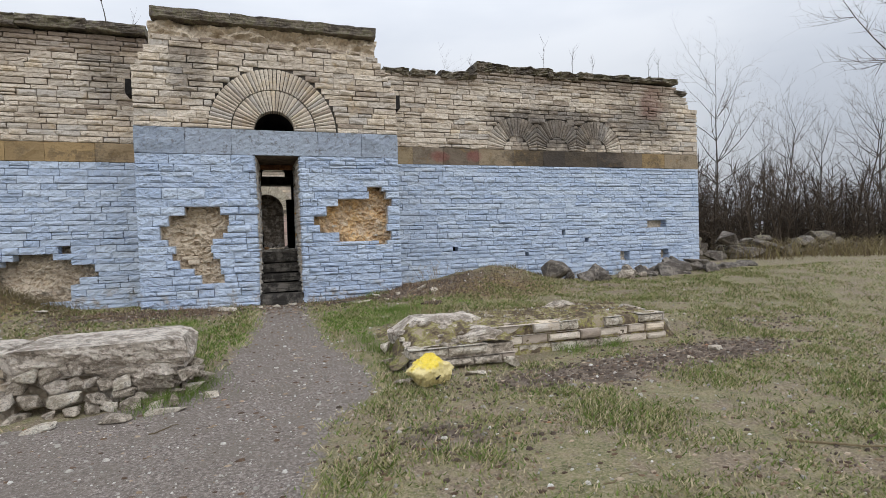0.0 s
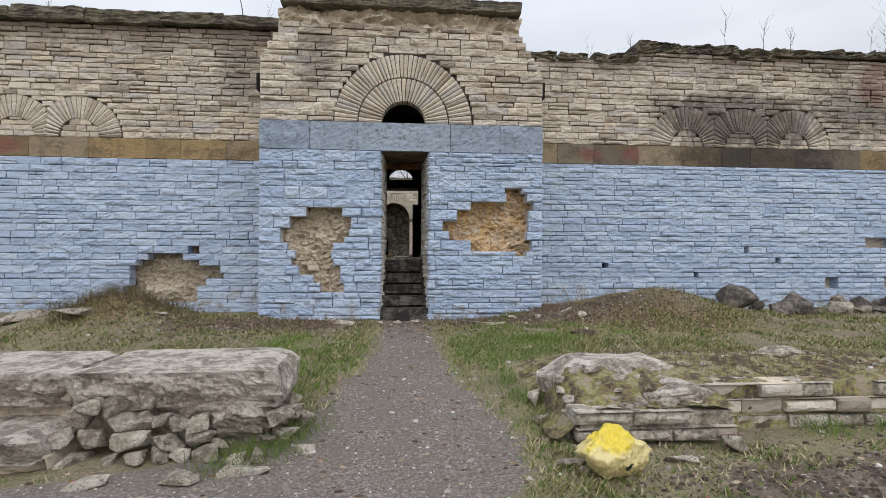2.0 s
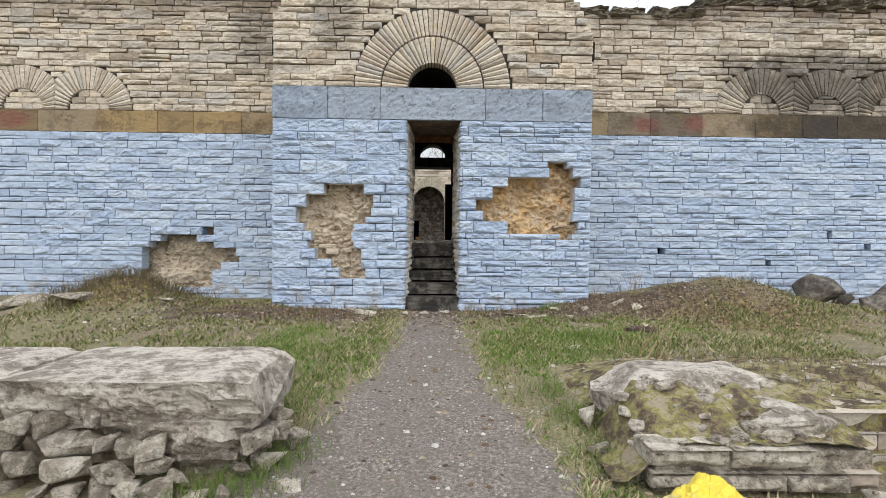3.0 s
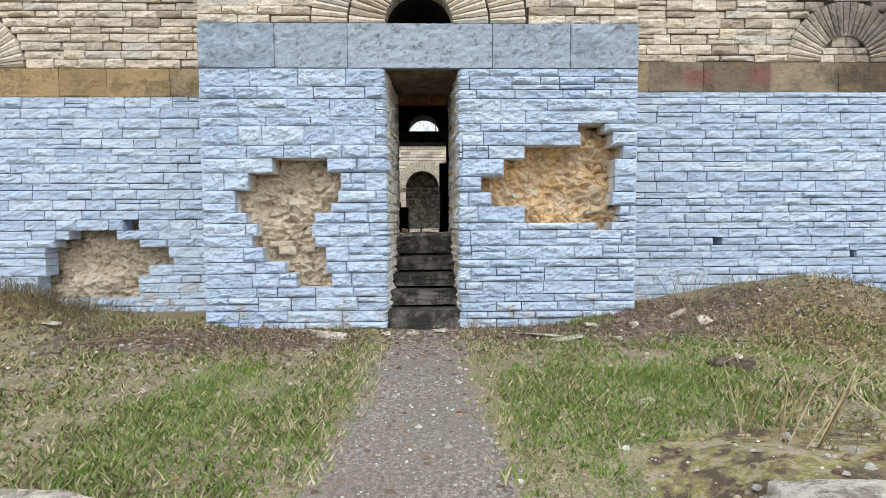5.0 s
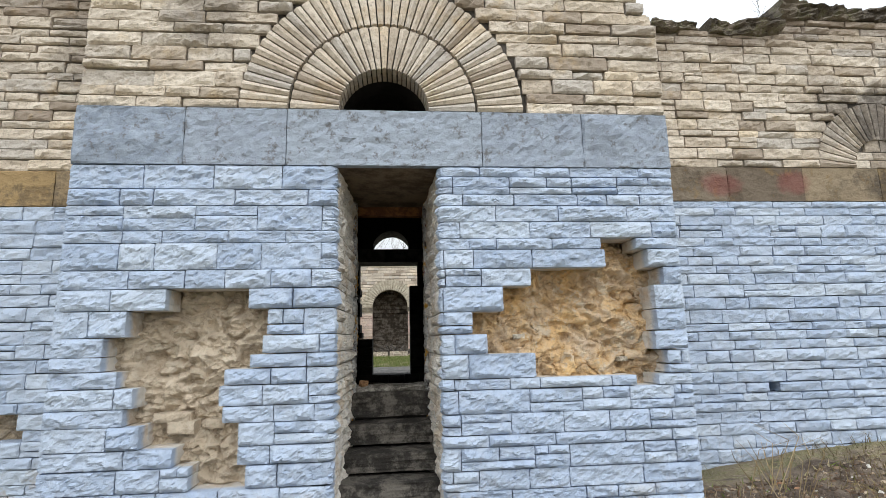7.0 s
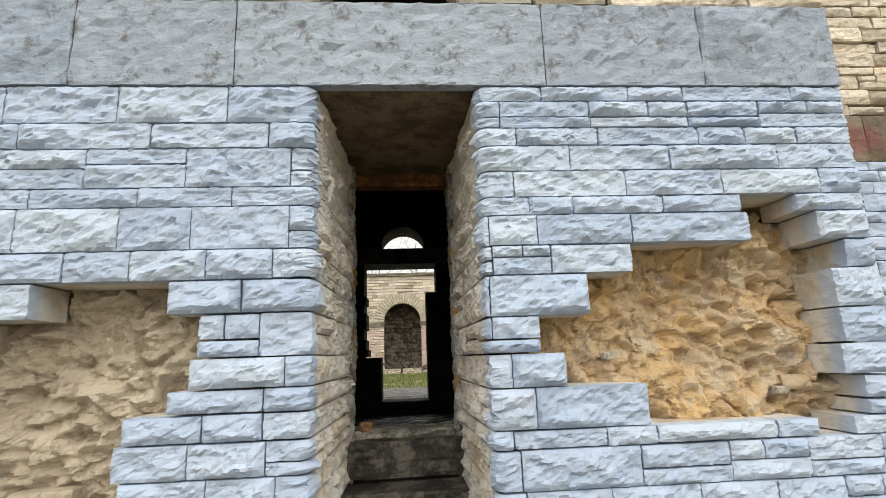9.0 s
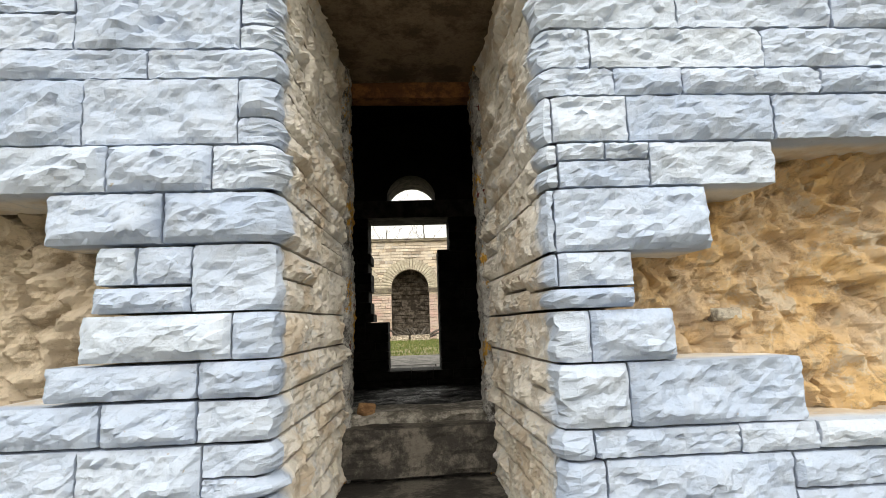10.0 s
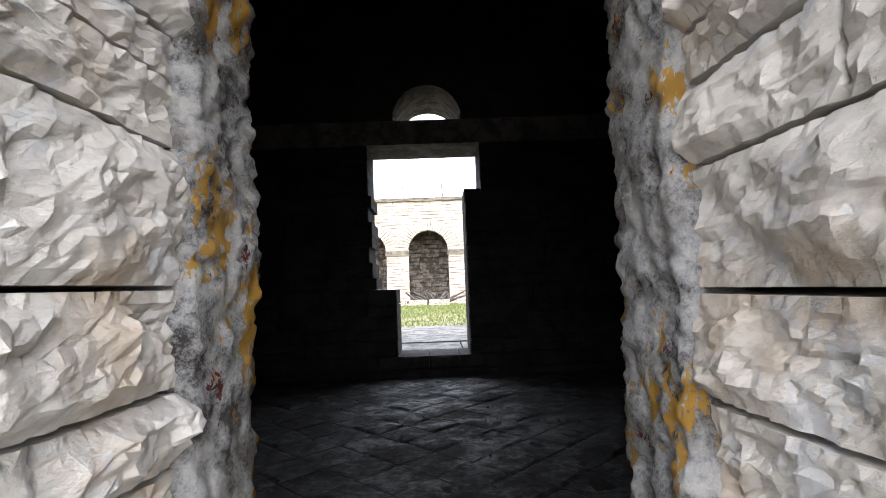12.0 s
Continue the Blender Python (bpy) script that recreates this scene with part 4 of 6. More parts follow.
for i in range(14):
    a0, a1 = math.pi * i / 14, math.pi * (i + 1) / 14
    pin = [(0.12 + r * math.cos(a), yy, 3.43 + q * math.sin(a)) for a in (a0, a1) for r, q, yy in ((0.33, 0.34, BACK_Y), (0.40, 0.44, LUN_Y))]
    pout = [(0.12 + 0.62 * math.cos(a), yy, 3.43 + 0.66 * math.sin(a)) for a in (a0, a1) for yy in (BACK_Y, LUN_Y)]
    lun.add(pin, [(0, 1, 3, 2)])
    ring.add(pin + pout, [(0, 2, 6, 4), (1, 5, 7, 3), (4, 6, 7, 5)])
thing("lunette_ring", ring.v, ring.f, M_SHADE_BLACK, parent=room)
thing("lunette_arch", lun.v, lun.f, make_plain("grey_arch_stone", ((0.3, (0.03, 0.027, 0.023)), (0.7, (0.10, 0.088, 0.07))), 6), parent=room)


def back_free(x, z):
    if z < 1.25:
        return True
    if z < 1.81:
        return x < -0.225 or x > 0.425
    if z < 1.97:
        return x < -0.41 or x > 0.43
    if z < 2.80:
        return x < -0.445 + 0.02 * math.sin(z * 17) or x > 0.43
    return x < -0.47 or x > 0.60


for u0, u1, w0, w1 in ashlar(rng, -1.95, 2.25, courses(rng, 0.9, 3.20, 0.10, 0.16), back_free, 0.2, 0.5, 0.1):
    thing("stone", *stone(rng, flat_face(BACK_Y), u0, u1, w0, w1, 0.5, 0.03, 0.15), M_SHADE_BLACK, parent=room)
thing("ceiling", *box(-2.6, 2.9, IN_Y - 0.4, OUT_Y, 4.5, 4.8), M_SHADE_BLACK, "soot-black ceiling of the inner room", "ceiling", kind="structure")
floor = thing("floor", *box(-2.0, 2.3, IN_Y - 0.1, OUT_Y + 0.02, 0.9, FLOOR_Z - 0.017), M_SHADE_BLACK, "dark wet stone-slab floor with rubble crumbs", "floor", kind="structure")
SIDE = 0.235  # square flags laid on the diagonal


def flag_place(u, out, w):
    return (0.12 + (u - w) * 0.7071, 13.7 + (u + w) * 0.7071, FLOOR_Z - 0.012 + out * 0.5)


for i in range(-9, 10):
    for j in range(-9, 10):
        x, y, _ = flag_place((i + 0.5) * SIDE, 0, (j + 0.5) * SIDE)
        if -1.7 < x < 1.95 and IN_Y + 0.15 < y < BACK_Y - 0.15:
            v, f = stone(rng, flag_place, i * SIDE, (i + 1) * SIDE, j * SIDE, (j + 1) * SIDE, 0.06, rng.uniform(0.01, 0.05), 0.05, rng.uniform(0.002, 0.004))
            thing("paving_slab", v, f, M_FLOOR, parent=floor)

# ---------------------------------------------------------------- the court behind
M_PAVE = make_plain("grey_paving", ((0.3, (0.07, 0.066, 0.06)), (0.7, (0.17, 0.16, 0.145))), 5)
terrace = thing("pavement", *box(-3, 3.4, OUT_Y - 0.02, 20.4, 0.7, 1.06), M_CORE, "grey stone paving outside the back door", "paving", kind="structure")
for j, (a, b, z) in enumerate(((16.05, 17.15, 1.17), (17.45, 19.6, 1.15), (19.95, 20.5, 1.12))):
    x = -3.0
    while x < 3.3:
        l = rng.uniform(0.9, 1.4)
        thing("paving_slab", *stone(rng, lambda u, out, w: (u, w, z + out * 0.3), x, x + l, a, b, 0.14, 0.02, 0.4, 0.012), M_PAVE, parent=terrace)
        x += l

ARC_Y, SPRING, ARC_TOP, PITCH = 41.0, 4.05, 7.15, 3.70
arcade = empty("wall_arcade", "pale stone arcade wall with round arches, pinkish piers", "wall", kind="structure")
centres = [-0.26 + PITCH * k for k in range(-3, 4)]


def arc_free(x, z):
    c = min(centres, key=lambda k: abs(k - x))
    return not (abs(x - c) < 1.18 and z < SPRING) and not (z >= SPRING and math.hypot(x - c, z - SPRING) < 1.86)


n_pier = Nodes("pale_pier_stone", 0.9)
c_p = limestone(n_pier)
c_p = n_pier.mix(n_pier.math("MULTIPLY", n_pier.step(n_pier.axis(2), 3.75, 3.3), n_pier.ramp(n_pier.noise(0.9, 4), (0.4, 0.2), (0.6, 0.75))), c_p, (0.52, 0.33, 0.30))
M_PIER = n_pier.done(c_p, rock_relief(n_pier))
far = Pile()
for u0, u1, w0, w1 in ashlar(rng, -11, 11, courses(rng, 0.6, ARC_TOP - 0.15, 0.13, 0.2), arc_free, 0.3, 0.8, 0.0):
    far.add(*stone(rng, flat_face(ARC_Y), u0, u1, w0, w1, 0.3, 0.05, 0.5, 0.014))
thing("far_stones", far.v, far.f, M_PIER, parent=arcade, kind="stuff")
M_FARCH = make_plain("pale_arch_stone", ((0.3, (0.36, 0.32, 0.25)), (0.7, (0.50, 0.45, 0.36))), 3)
for c in centres:
    for i in range(26):
        thing("voussoir", *wedge(c, SPRING, ARC_Y - 0.03, 1.18, 1.84, math.pi * i / 26, math.pi * (i + 1) / 26, 0.6, rng, gap=0.015), M_FARCH, parent=arcade)
    thing("impost", *box(c + 1.15, c + PITCH - 1.15, ARC_Y - 0.08, ARC_Y + 0.7, SPRING - 0.30, SPRING - 0.02), M_COPING, parent=arcade)
    pier = Pile()
    pier.add(*box(c + 1.2, c + PITCH - 1.2, ARC_Y + 0.1, ARC_Y + 0.8, 0.5, SPRING))
    pier.add(*box(c + 1.25, c + PITCH - 1.25, ARC_Y + 0.1, ARC_Y + 0.8, SPRING, ARC_TOP - 0.2))
    pier.add(*box(c - 1.3, c + 1.3, ARC_Y + 0.1, ARC_Y + 0.8, SPRING + 1.25, ARC_TOP - 0.2))
    thing("pier_core", pier.v, pier.f, M_GREYROCK, parent=arcade)
ragged("coping_slab", -12, 12, ARC_Y - 0.15, ARC_Y + 0.9, ARC_TOP - 0.16, ARC_TOP + 0.03, 0.05, 2.0, M_COPING, arcade, 0.4)
# darkened brown, the recess's shade put into its colour; court walls share it
M_RECESS = make_plain("shade_brown_masonry", ((0.3, (0.055, 0.045, 0.036)), (0.5, (0.11, 0.09, 0.073)), (0.7, (0.20, 0.175, 0.15))), 2.5, relief=0.8)
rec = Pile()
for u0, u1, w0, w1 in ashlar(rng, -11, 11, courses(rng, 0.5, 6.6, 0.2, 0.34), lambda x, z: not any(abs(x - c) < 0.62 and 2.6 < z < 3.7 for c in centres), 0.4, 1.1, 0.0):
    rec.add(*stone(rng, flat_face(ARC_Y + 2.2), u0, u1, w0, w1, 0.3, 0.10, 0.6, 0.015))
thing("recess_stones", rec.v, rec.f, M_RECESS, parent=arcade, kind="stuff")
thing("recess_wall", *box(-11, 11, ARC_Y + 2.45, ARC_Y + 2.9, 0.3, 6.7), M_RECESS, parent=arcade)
thing("recess_roof", *box(-11, 11, ARC_Y + 0.3, ARC_Y + 2.9, 6.6, 6.9), M_SHADE_BLACK, parent=arcade)
# side walls that close the court
for nm, xx in (("wall_court_west", -12.6), ("wall_court_east", 11.4)):
    thing(nm, *box(xx, xx + 0.5, WING_Y + 0.95, ARC_Y + 3, 0.0, 5.6), M_RECESS, "plain stone wall closing the court", "wall", kind="structure")

# ---------------------------------------------------------------- loose stones and ruins on the ground
def hull(rng, sx, sy, sz, n=16, flat=0.0):
    """An angular stone of about that size, standing on z = 0."""
    bm = bmesh.new()
    for i in range(n):
        v = Vector((rng.uniform(-1, 1), rng.uniform(-1, 1), rng.uniform(-1, 1)))
        v = v / max(abs(v.x), abs(v.y), abs(v.z)) * rng.uniform(0.78, 1.0)
        bm.verts.new((v.x * sx / 2, v.y * sy / 2, (v.z * 0.5 + 0.5) * sz))
    res = bmesh.ops.convex_hull(bm, input=bm.verts)
    bmesh.ops.delete(bm, geom=[g for g in res["geom_interior"] if isinstance(g, bmesh.types.BMVert)], context="VERTS")
    bmesh.ops.bevel(bm, geom=list(bm.edges), offset=min(sx, sy, sz) * 0.06, segments=1, affect="EDGES", clamp_overlap=True)
    return bm


def fallen_stone(rng, x, y, sx, sy, sz, material, label, group, tilt=(0, 0), turn=None, sink=0.03, z=None, name="fallen_stone", n=11):
    me = bpy.data.meshes.new(name)
    bm = hull(rng, sx, sy, sz, n)
    bm.to_mesh(me)
    bm.free()
    me.materials.append(material)
    ob = new(name, me)
    ob.matrix_world = pose(x, y, (height(x, y) if z is None else z) - sink, tilt[0], tilt[1], rng.uniform(0, 360) if turn is None else turn)
    return tagged(ob, label, "stone", group)


# concrete slab on rubble beside the path
rng = random.Random(41)
ruin = empty("concrete_ruin", "broken concrete slab resting on loose rubble masonry", "ruin", at=(-3.4, 5.9, 0.0))


def under(o, parent):
    o.parent = parent
    o.matrix_parent_inverse = Matrix.Translation(-parent.location)
    return o


def crag(name, x0, x1, y0, y1, z0, z1, recess, rough, seed, material, step=0.025):
    """A worn slab: smooth on top, its front face broken, rough and set back towards the ground."""
    nf = 18
    ring = [(y1 + (y0 - y1) * i / 10, z1, 0) for i in range(10)] + [(y0, z1 + (z0 - z1) * i / nf, 1) for i in range(nf)]
    ring += [(y0 + recess + (y1 - y0 - recess) * i / 5, z0, 2) for i in range(5)] + [(y1, z0 + (z1 - z0) * i / 3, 2) for i in range(3)]
    n, k = max(3, int((x1 - x0) / step)), len(ring)
    verts = []
    for i in range(n + 1):
        x = x0 + (x1 - x0) * i / n
        end = sm(0.16, 0.0, min(x - x0, x1 - x))
        for y, z, side in ring:
            q = Vector((x + seed, y, z * 1.6))
            f = (z1 - z) / (z1 - z0)
            d = rough * (noise.noise(q * 3.1) + 0.75 * noise.noise(q * 8.3) + 0.45 * noise.noise(q * 21) + 0.28 * noise.noise(q * 47))
            top = 0.014 * noise.noise(q * 1.9) + 0.012 * noise.noise((x * 4 + seed, y * 14, 0)) + 0.006 * noise.noise(q * 17)
            edge = 0.05 * noise.noise((x * 2.3, seed, 0)) + 0.03 * noise.noise((x * 8, seed, 4))
            if side == 0:
                verts.append((x - 0.05 * end * (x1 - x < 1), y + edge * sm(y1, y0, y), z + top - 0.03 * end))
            elif side == 1:
                verts.append((x + d * end, y + edge + recess * f ** 1.4 - d * min(1.0, 0.25 + f * 4) + 0.10 * end, z + 0.3 * d * sm(0.3, 1.0, f) - 0.03 * end))
            else:
                verts.append((x + d * end, y, z + 0.4 * d))
    faces = [(i * k + j, (i + 1) * k + j, (i + 1) * k + (j + 1) % k, i * k + (j + 1) % k) for i in range(n) for j in range(k)]
    faces += [tuple(range(k)), tuple(n * k + j for j in range(k - 1, -1, -1))]
    return thing(name, verts, faces, material)


under(crag("slab", -2.36, -0.86, 5.50, 6.42, 0.30, 0.60, 0.10, 0.055, 12.0, M_CONCRETE), ruin)
under(crag("slab", -6.5, -2.37, 5.60, 6.45, 0.33, 0.585, 0.06, 0.045, 33.0, M_CONCRETE), ruin)
under(crag("concretion", -1.62, -0.93, 5.55, 6.40, -0.10, 0.36, 0.16, 0.075, 71.0, M_CONCRETE, 0.02), ruin)
under(crag("rubble_bed", -6.4, -1.1, 5.72, 6.40, -0.10, 0.42, 0.03, 0.06, 17.0, M_RUBBLE), ruin)
under(crag("lower_slab", -5.5, -2.30, 5.16, 5.80, 0.09, 0.235, 0.03, 0.03, 27.0, M_CONCRETE), ruin)
under(crag("lower_bed", -5.5, -2.25, 5.24, 5.80, -0.10, 0.12, 0.02, 0.06, 29.0, M_RUBBLE), ruin)
for tier, (zt, yt) in enumerate(((-0.03, 5.40), (0.08, 5.47), (0.19, 5.54), (0.29, 5.58))):
    x = -2.42 + 0.05 * tier
    while x < (-0.95, -1.15, -1.42, -1.62)[tier]:
        s = rng.uniform(0.08, 0.30)
        o = fallen_stone(rng, x + s / 2, yt + rng.uniform(-0.04, 0.05), s, rng.uniform(0.14, 0.22), rng.uniform(0.07, 0.16), rng.choice((M_PALEROCK, M_CONCRETE, M_GREYROCK, M_GREYROCK)), "", "", (rng.uniform(-18, 18), rng.uniform(-20, 20)), rng.uniform(-35, 35), 0.0, zt + rng.uniform(-0.02, 0.02), "rubble_stone", 14)
        del o["category"]
        under(o, ruin)
        x += s * rng.uniform(0.8, 1.15)
for i in range(14):
    y = rng.uniform(5.6, 6.35)
    s = rng.uniform(0.08, 0.2)
    o = fallen_stone(rng, -0.93 + rng.uniform(0, 0.12), y, s, s * 1.2, s * 0.7, M_GREYROCK, "rubble stone", "", (rng.uniform(-15, 15), 0), None, 0.02, rng.uniform(0.0, 0.22), "rubble_stone")
    del o["category"], o["label"]
    o.parent = ruin
    o.matrix_parent_inverse = Matrix.Translation(-ruin.location)

for x, y, sx, sy, sz, turn, m in ((-1.0, 5.20, 0.42, 0.16, 0.08, 8, M_PALEROCK), (-1.95, 5.02, 0.46, 0.15, 0.07, 12, M_PALEROCK), (-1.35, 5.08, 0.28, 0.16, 0.09, -20, M_GREYROCK), (-0.80, 5.75, 0.2, 0.14, 0.12, 40, M_PALEROCK),
                                 (-0.72, 6.05, 0.24, 0.16, 0.13, 70, M_GREYROCK), (-2.6, 4.85, 0.5, 0.3, 0.12, 30, M_GREYROCK), (-2.95, 5.0, 0.4, 0.3, 0.16, 10, M_GREYROCK), (-0.62, 5.5, 0.16, 0.1, 0.07, 10, M_PALEROCK)):
    fallen_stone(rng, x, y, sx, sy, sz, m, "pale flat stone lying on the gravel by the slab", "stones by the slab", (rng.uniform(-4, 4), rng.uniform(-4, 4)), turn, 0.02)

# masonry ruin with a mossy top on the other side of the path
M_MOSS = make_plain("moss_and_dead_grass", ((0.28, (0.10, 0.075, 0.05)), (0.42, (0.22, 0.17, 0.11)), (0.52, (0.20, 0.175, 0.075)), (0.60, (0.27, 0.26, 0.055)), (0.70, (0.34, 0.28, 0.20))), 5.5, relief=0.9, depth=0.06, fine=45)
plinth = empty("masonry_ruin", "low ruined masonry plinth with a mossy, grassy top", "ruin", at=(3.3, 6.6, 0.1))


def moss_z(x, y):
    e = sm(1.25, 1.9, x + 0.15 * noise.noise((y * 2, 0, 0))) * sm(5.45, 5.05, x + 0.12 * noise.noise((y * 2, 5, 0))) * sm(8.0, 6.7, y) * sm(5.70, 5.80, y)
    return height(x, y) * (1 - e) + (0.395 + 0.04 * sm(5.8, 7.5, y)) * e - 0.02 + e * (0.055 * noise.noise((x * 2.2, y * 2.2, 4.0)) + 0.03 * noise.noise((x * 6, y * 6, 1.0)) + 0.015 * noise.noise((x * 15, y * 15, 1.0)))


nx, ny = 96, 96
vv = [(1.2 + 4.4 * i / nx, 5.70 + 2.96 * j / ny) for j in range(ny + 1) for i in range(nx + 1)]
child("mossy_top", [(x, y, moss_z(x, y)) for x, y in vv], [(j * (nx + 1) + i, j * (nx + 1) + i + 1, (j + 1) * (nx + 1) + i + 1, (j + 1) * (nx + 1) + i) for j in range(ny) for i in range(nx)], M_MOSS, plinth, smooth=True)
for x0, x1, y, rows in ((1.40, 2.72, 5.42, ((0.02, 0.13), (0.13, 0.26))), (2.05, 5.18, 5.70, ((0.0, 0.12), (0.12, 0.25), (0.25, 0.38)))):
    for k, (z0, z1) in enumerate(rows):
        xa = x0 + (0.0 if k < 2 else 0.25)
        while xa < x1 - 0.05:
            l = min(rng.uniform(0.26, 0.52), x1 - xa)
            if not (k == len(rows) - 1 and rng.random() < 0.22):
                v, f = stone(rng, flat_face(y + rng.uniform(-0.035, 0.04) + 0.02 * k), xa, xa + l, z0 + rng.uniform(0, 0.012), z1 - rng.uniform(0, 0.02), 0.24, 0.05, 0.05, rng.uniform(0.006, 0.014))
                k0 = len(v)
                top = [q for q in v if q[2] > z1 - 0.02]
                v += [(xa + 0.006, y + 0.02, z1 - 0.006), (xa + l - 0.006, y + 0.02, z1 - 0.006), (xa + l - 0.006, y + 0.26, z1 - 0.006), (xa + 0.006, y + 0.26, z1 - 0.006)]
                f.append((k0, k0 + 1, k0 + 2, k0 + 3))
                child("masonry_block", v, f, rng.choice((M_GREYROCK, M_PALEROCK, M_STONE, M_STONE)), plinth)
            xa += l
child("bed", *box(1.45, 2.7, 5.5, 6.2, -0.1, 0.23), M_GREYROCK, plinth)


def fill_z(x, y):
    e = sm(1.28, 1.6, x)
    return 0.05 + (0.215 + 0.16 * sm(5.55, 6.1, y)) * e + 0.035 * noise.noise((x * 4, y * 4, 8.0)) + 0.022 * noise.noise((x * 11, y * 11, 2.0)) + 0.010 * noise.noise((x * 27, y * 27, 2.0))


nx, ny = 70, 34
vv = [(1.22 + 1.50 * i / nx, 5.50 + 0.75 * j / ny) for j in range(ny + 1) for i in range(nx + 1)]
child("rubble_fill", [(x, y, fill_z(x, y)) for x, y in vv], [(j * (nx + 1) + i, j * (nx + 1) + i + 1, (j + 1) * (nx + 1) + i + 1, (j + 1) * (nx + 1) + i) for j in range(ny) for i in range(nx)], M_MOSS, plinth, "rubble and moss filling between the masonry courses", smooth=True)
for i in range(40):
    x, y, s = rng.uniform(1.4, 2.7), rng.uniform(5.55, 6.2), rng.uniform(0.03, 0.12)
    o = fallen_stone(rng, x, y, s * 1.4, s, s * 0.6, rng.choice((M_PALEROCK, M_GREYROCK, M_CONCRETE)), "", "", (rng.uniform(-15, 15), rng.uniform(-15, 15)), None, 0.01, fill_z(x, y) - 0.01, "rubble_stone", 16)
    del o["category"]
    under(o, plinth)
under(ragged("concrete_lump", 1.42, 2.75, 6.05, 6.72, 0.10, 0.49, 0.14, 55.0, M_CONCRETE, None, 0.03, soften=0.9), plinth)
under(ragged("concrete_ledge", 2.1, 2.75, 5.62, 6.1, 0.2, 0.40, 0.07, 58.0, M_CONCRETE, None, 0.05, soften=0.9), plinth)
under(ragged("edge_stone", 3.85, 4.55, 6.7, 7.0, 0.3, 0.47, 0.05, 61.0, M_GREYROCK, None, 0.05, soften=0.9), plinth)
under(ragged("edge_stone", 4.9, 5.25, 6.1, 6.6, 0.25, 0.44, 0.05, 63.0, M_GREYROCK, None, 0.05, soften=0.9), plinth)
for x, y, sx, sy, sz, turn, m, tl in ((5.42, 5.85, 0.10, 0.12, 0.32, 0, M_PALEROCK, (0, -28)), (1.33, 6.35, 0.3, 0.14, 0.14, 60, M_PALEROCK, (0, 0)), (1.30, 5.95, 0.26, 0.16, 0.12, 40, M_GREYROCK, (0, 0)), (1.36, 5.62, 0.22, 0.14, 0.10, 10, M_PALEROCK, (0, 0)),
                                     (2.62, 5.32, 0.34, 0.2, 0.2, 15, M_PALEROCK, (0, 0)), (2.05, 5.12, 0.26, 0.14, 0.08, 10, M_PALEROCK, (0, 0)), (1.25, 5.12, 0.3, 0.16, 0.07, 30, M_GREYROCK, (0, 0)), (1.75, 5.28, 0.2, 0.1, 0.1, 0, M_GREYROCK, (0, 0)),
                                     (5.25, 4.95, 0.22, 0.14, 0.07, 10, M_PALEROCK, (0, 0)), (4.6, 4.72, 0.12, 0.1, 0.06, 60, M_PALEROCK, (0, 0))):
    fallen_stone(rng, x, y, sx, sy, sz, m, "loose limestone lying beside the mossy plinth", "stones by the plinth", tl, turn, 0.02)

# fallen stones along the foot of the wall
for i in range(34):
    x = rng.uniform(6.7, 11.3)
    big = rng.random()
    s = 0.3 + 0.65 * big
    tall = 0.75 if x < 8.8 else 0.5
    fallen_stone(rng, x, 11.25 - rng.uniform(0, 0.9) * (1 - 0.5 * big), s, s * rng.uniform(0.5, 0.8), s * tall * 0.85, rng.choice((M_SLATE, M_SLATE, M_SLATE, M_GREYROCK)), "broken dark stone slab in the heap at the wall's foot", "heap of fallen stones",
                 (rng.uniform(-42, 42), rng.uniform(-35, 35)), None, 0.04)
for i in range(7):
    fallen_stone(rng, rng.uniform(11.6, 13.2), 11.6 + rng.uniform(-0.8, 0.8), 0.6, 0.45, 0.2, M_SLATE, "broken dark stone slab in the heap at the wall's foot", "heap of fallen stones", (rng.uniform(-12, 12), rng.uniform(-12, 12)), None, 0.06)
for x, y, sx, sy, sz in ((1.38, 9.93, 0.60, 0.22, 0.06), (1.62, 9.75, 0.42, 0.2, 0.05), (-0.95, 10.10, 0.66, 0.14, 0.09), (0.02, 10.25, 0.22, 0.14, 0.06), (0.34, 10.30, 0.2, 0.12, 0.06), (2.9, 10.1, 0.22, 0.14, 0.12), (3.15, 9.98, 0.20, 0.14, 0.11), (1.95, 10.05, 0.15, 0.1, 0.08),
                         (2.35, 9.95, 0.13, 0.1, 0.08), (1.72, 8.15, 0.17, 0.1, 0.04), (2.2, 7.9, 0.14, 0.1, 0.03), (-2.0, 8.6, 0.16, 0.1, 0.04), (0.5, 9.0, 0.09, 0.06, 0.04), (-3.6, 9.9, 0.2, 0.12, 0.06), (-4.9, 9.7, 0.9, 0.5, 0.16), (-5.6, 9.9, 0.9, 0.6, 0.14), (-0.25, 10.18, 0.12, 0.1, 0.06), (2.05, 9.6, 0.12, 0.1, 0.07)):
    fallen_stone(rng, x, y, sx, sy, sz, M_PALEROCK if sx < 0.8 else M_GREYROCK, "pale flat limestone piece half sunk in the grass", "flat stones in the grass", (rng.uniform(-4, 4), rng.uniform(-4, 4)), rng.uniform(-20, 10), 0.015)
under(ragged("step_fill", DOOR_L - 0.1, DOOR_R + 0.1, 10.44, 10.52, 0.2, 0.36, 0.01, 5.0, M_STEP, None, 0.05), stair)

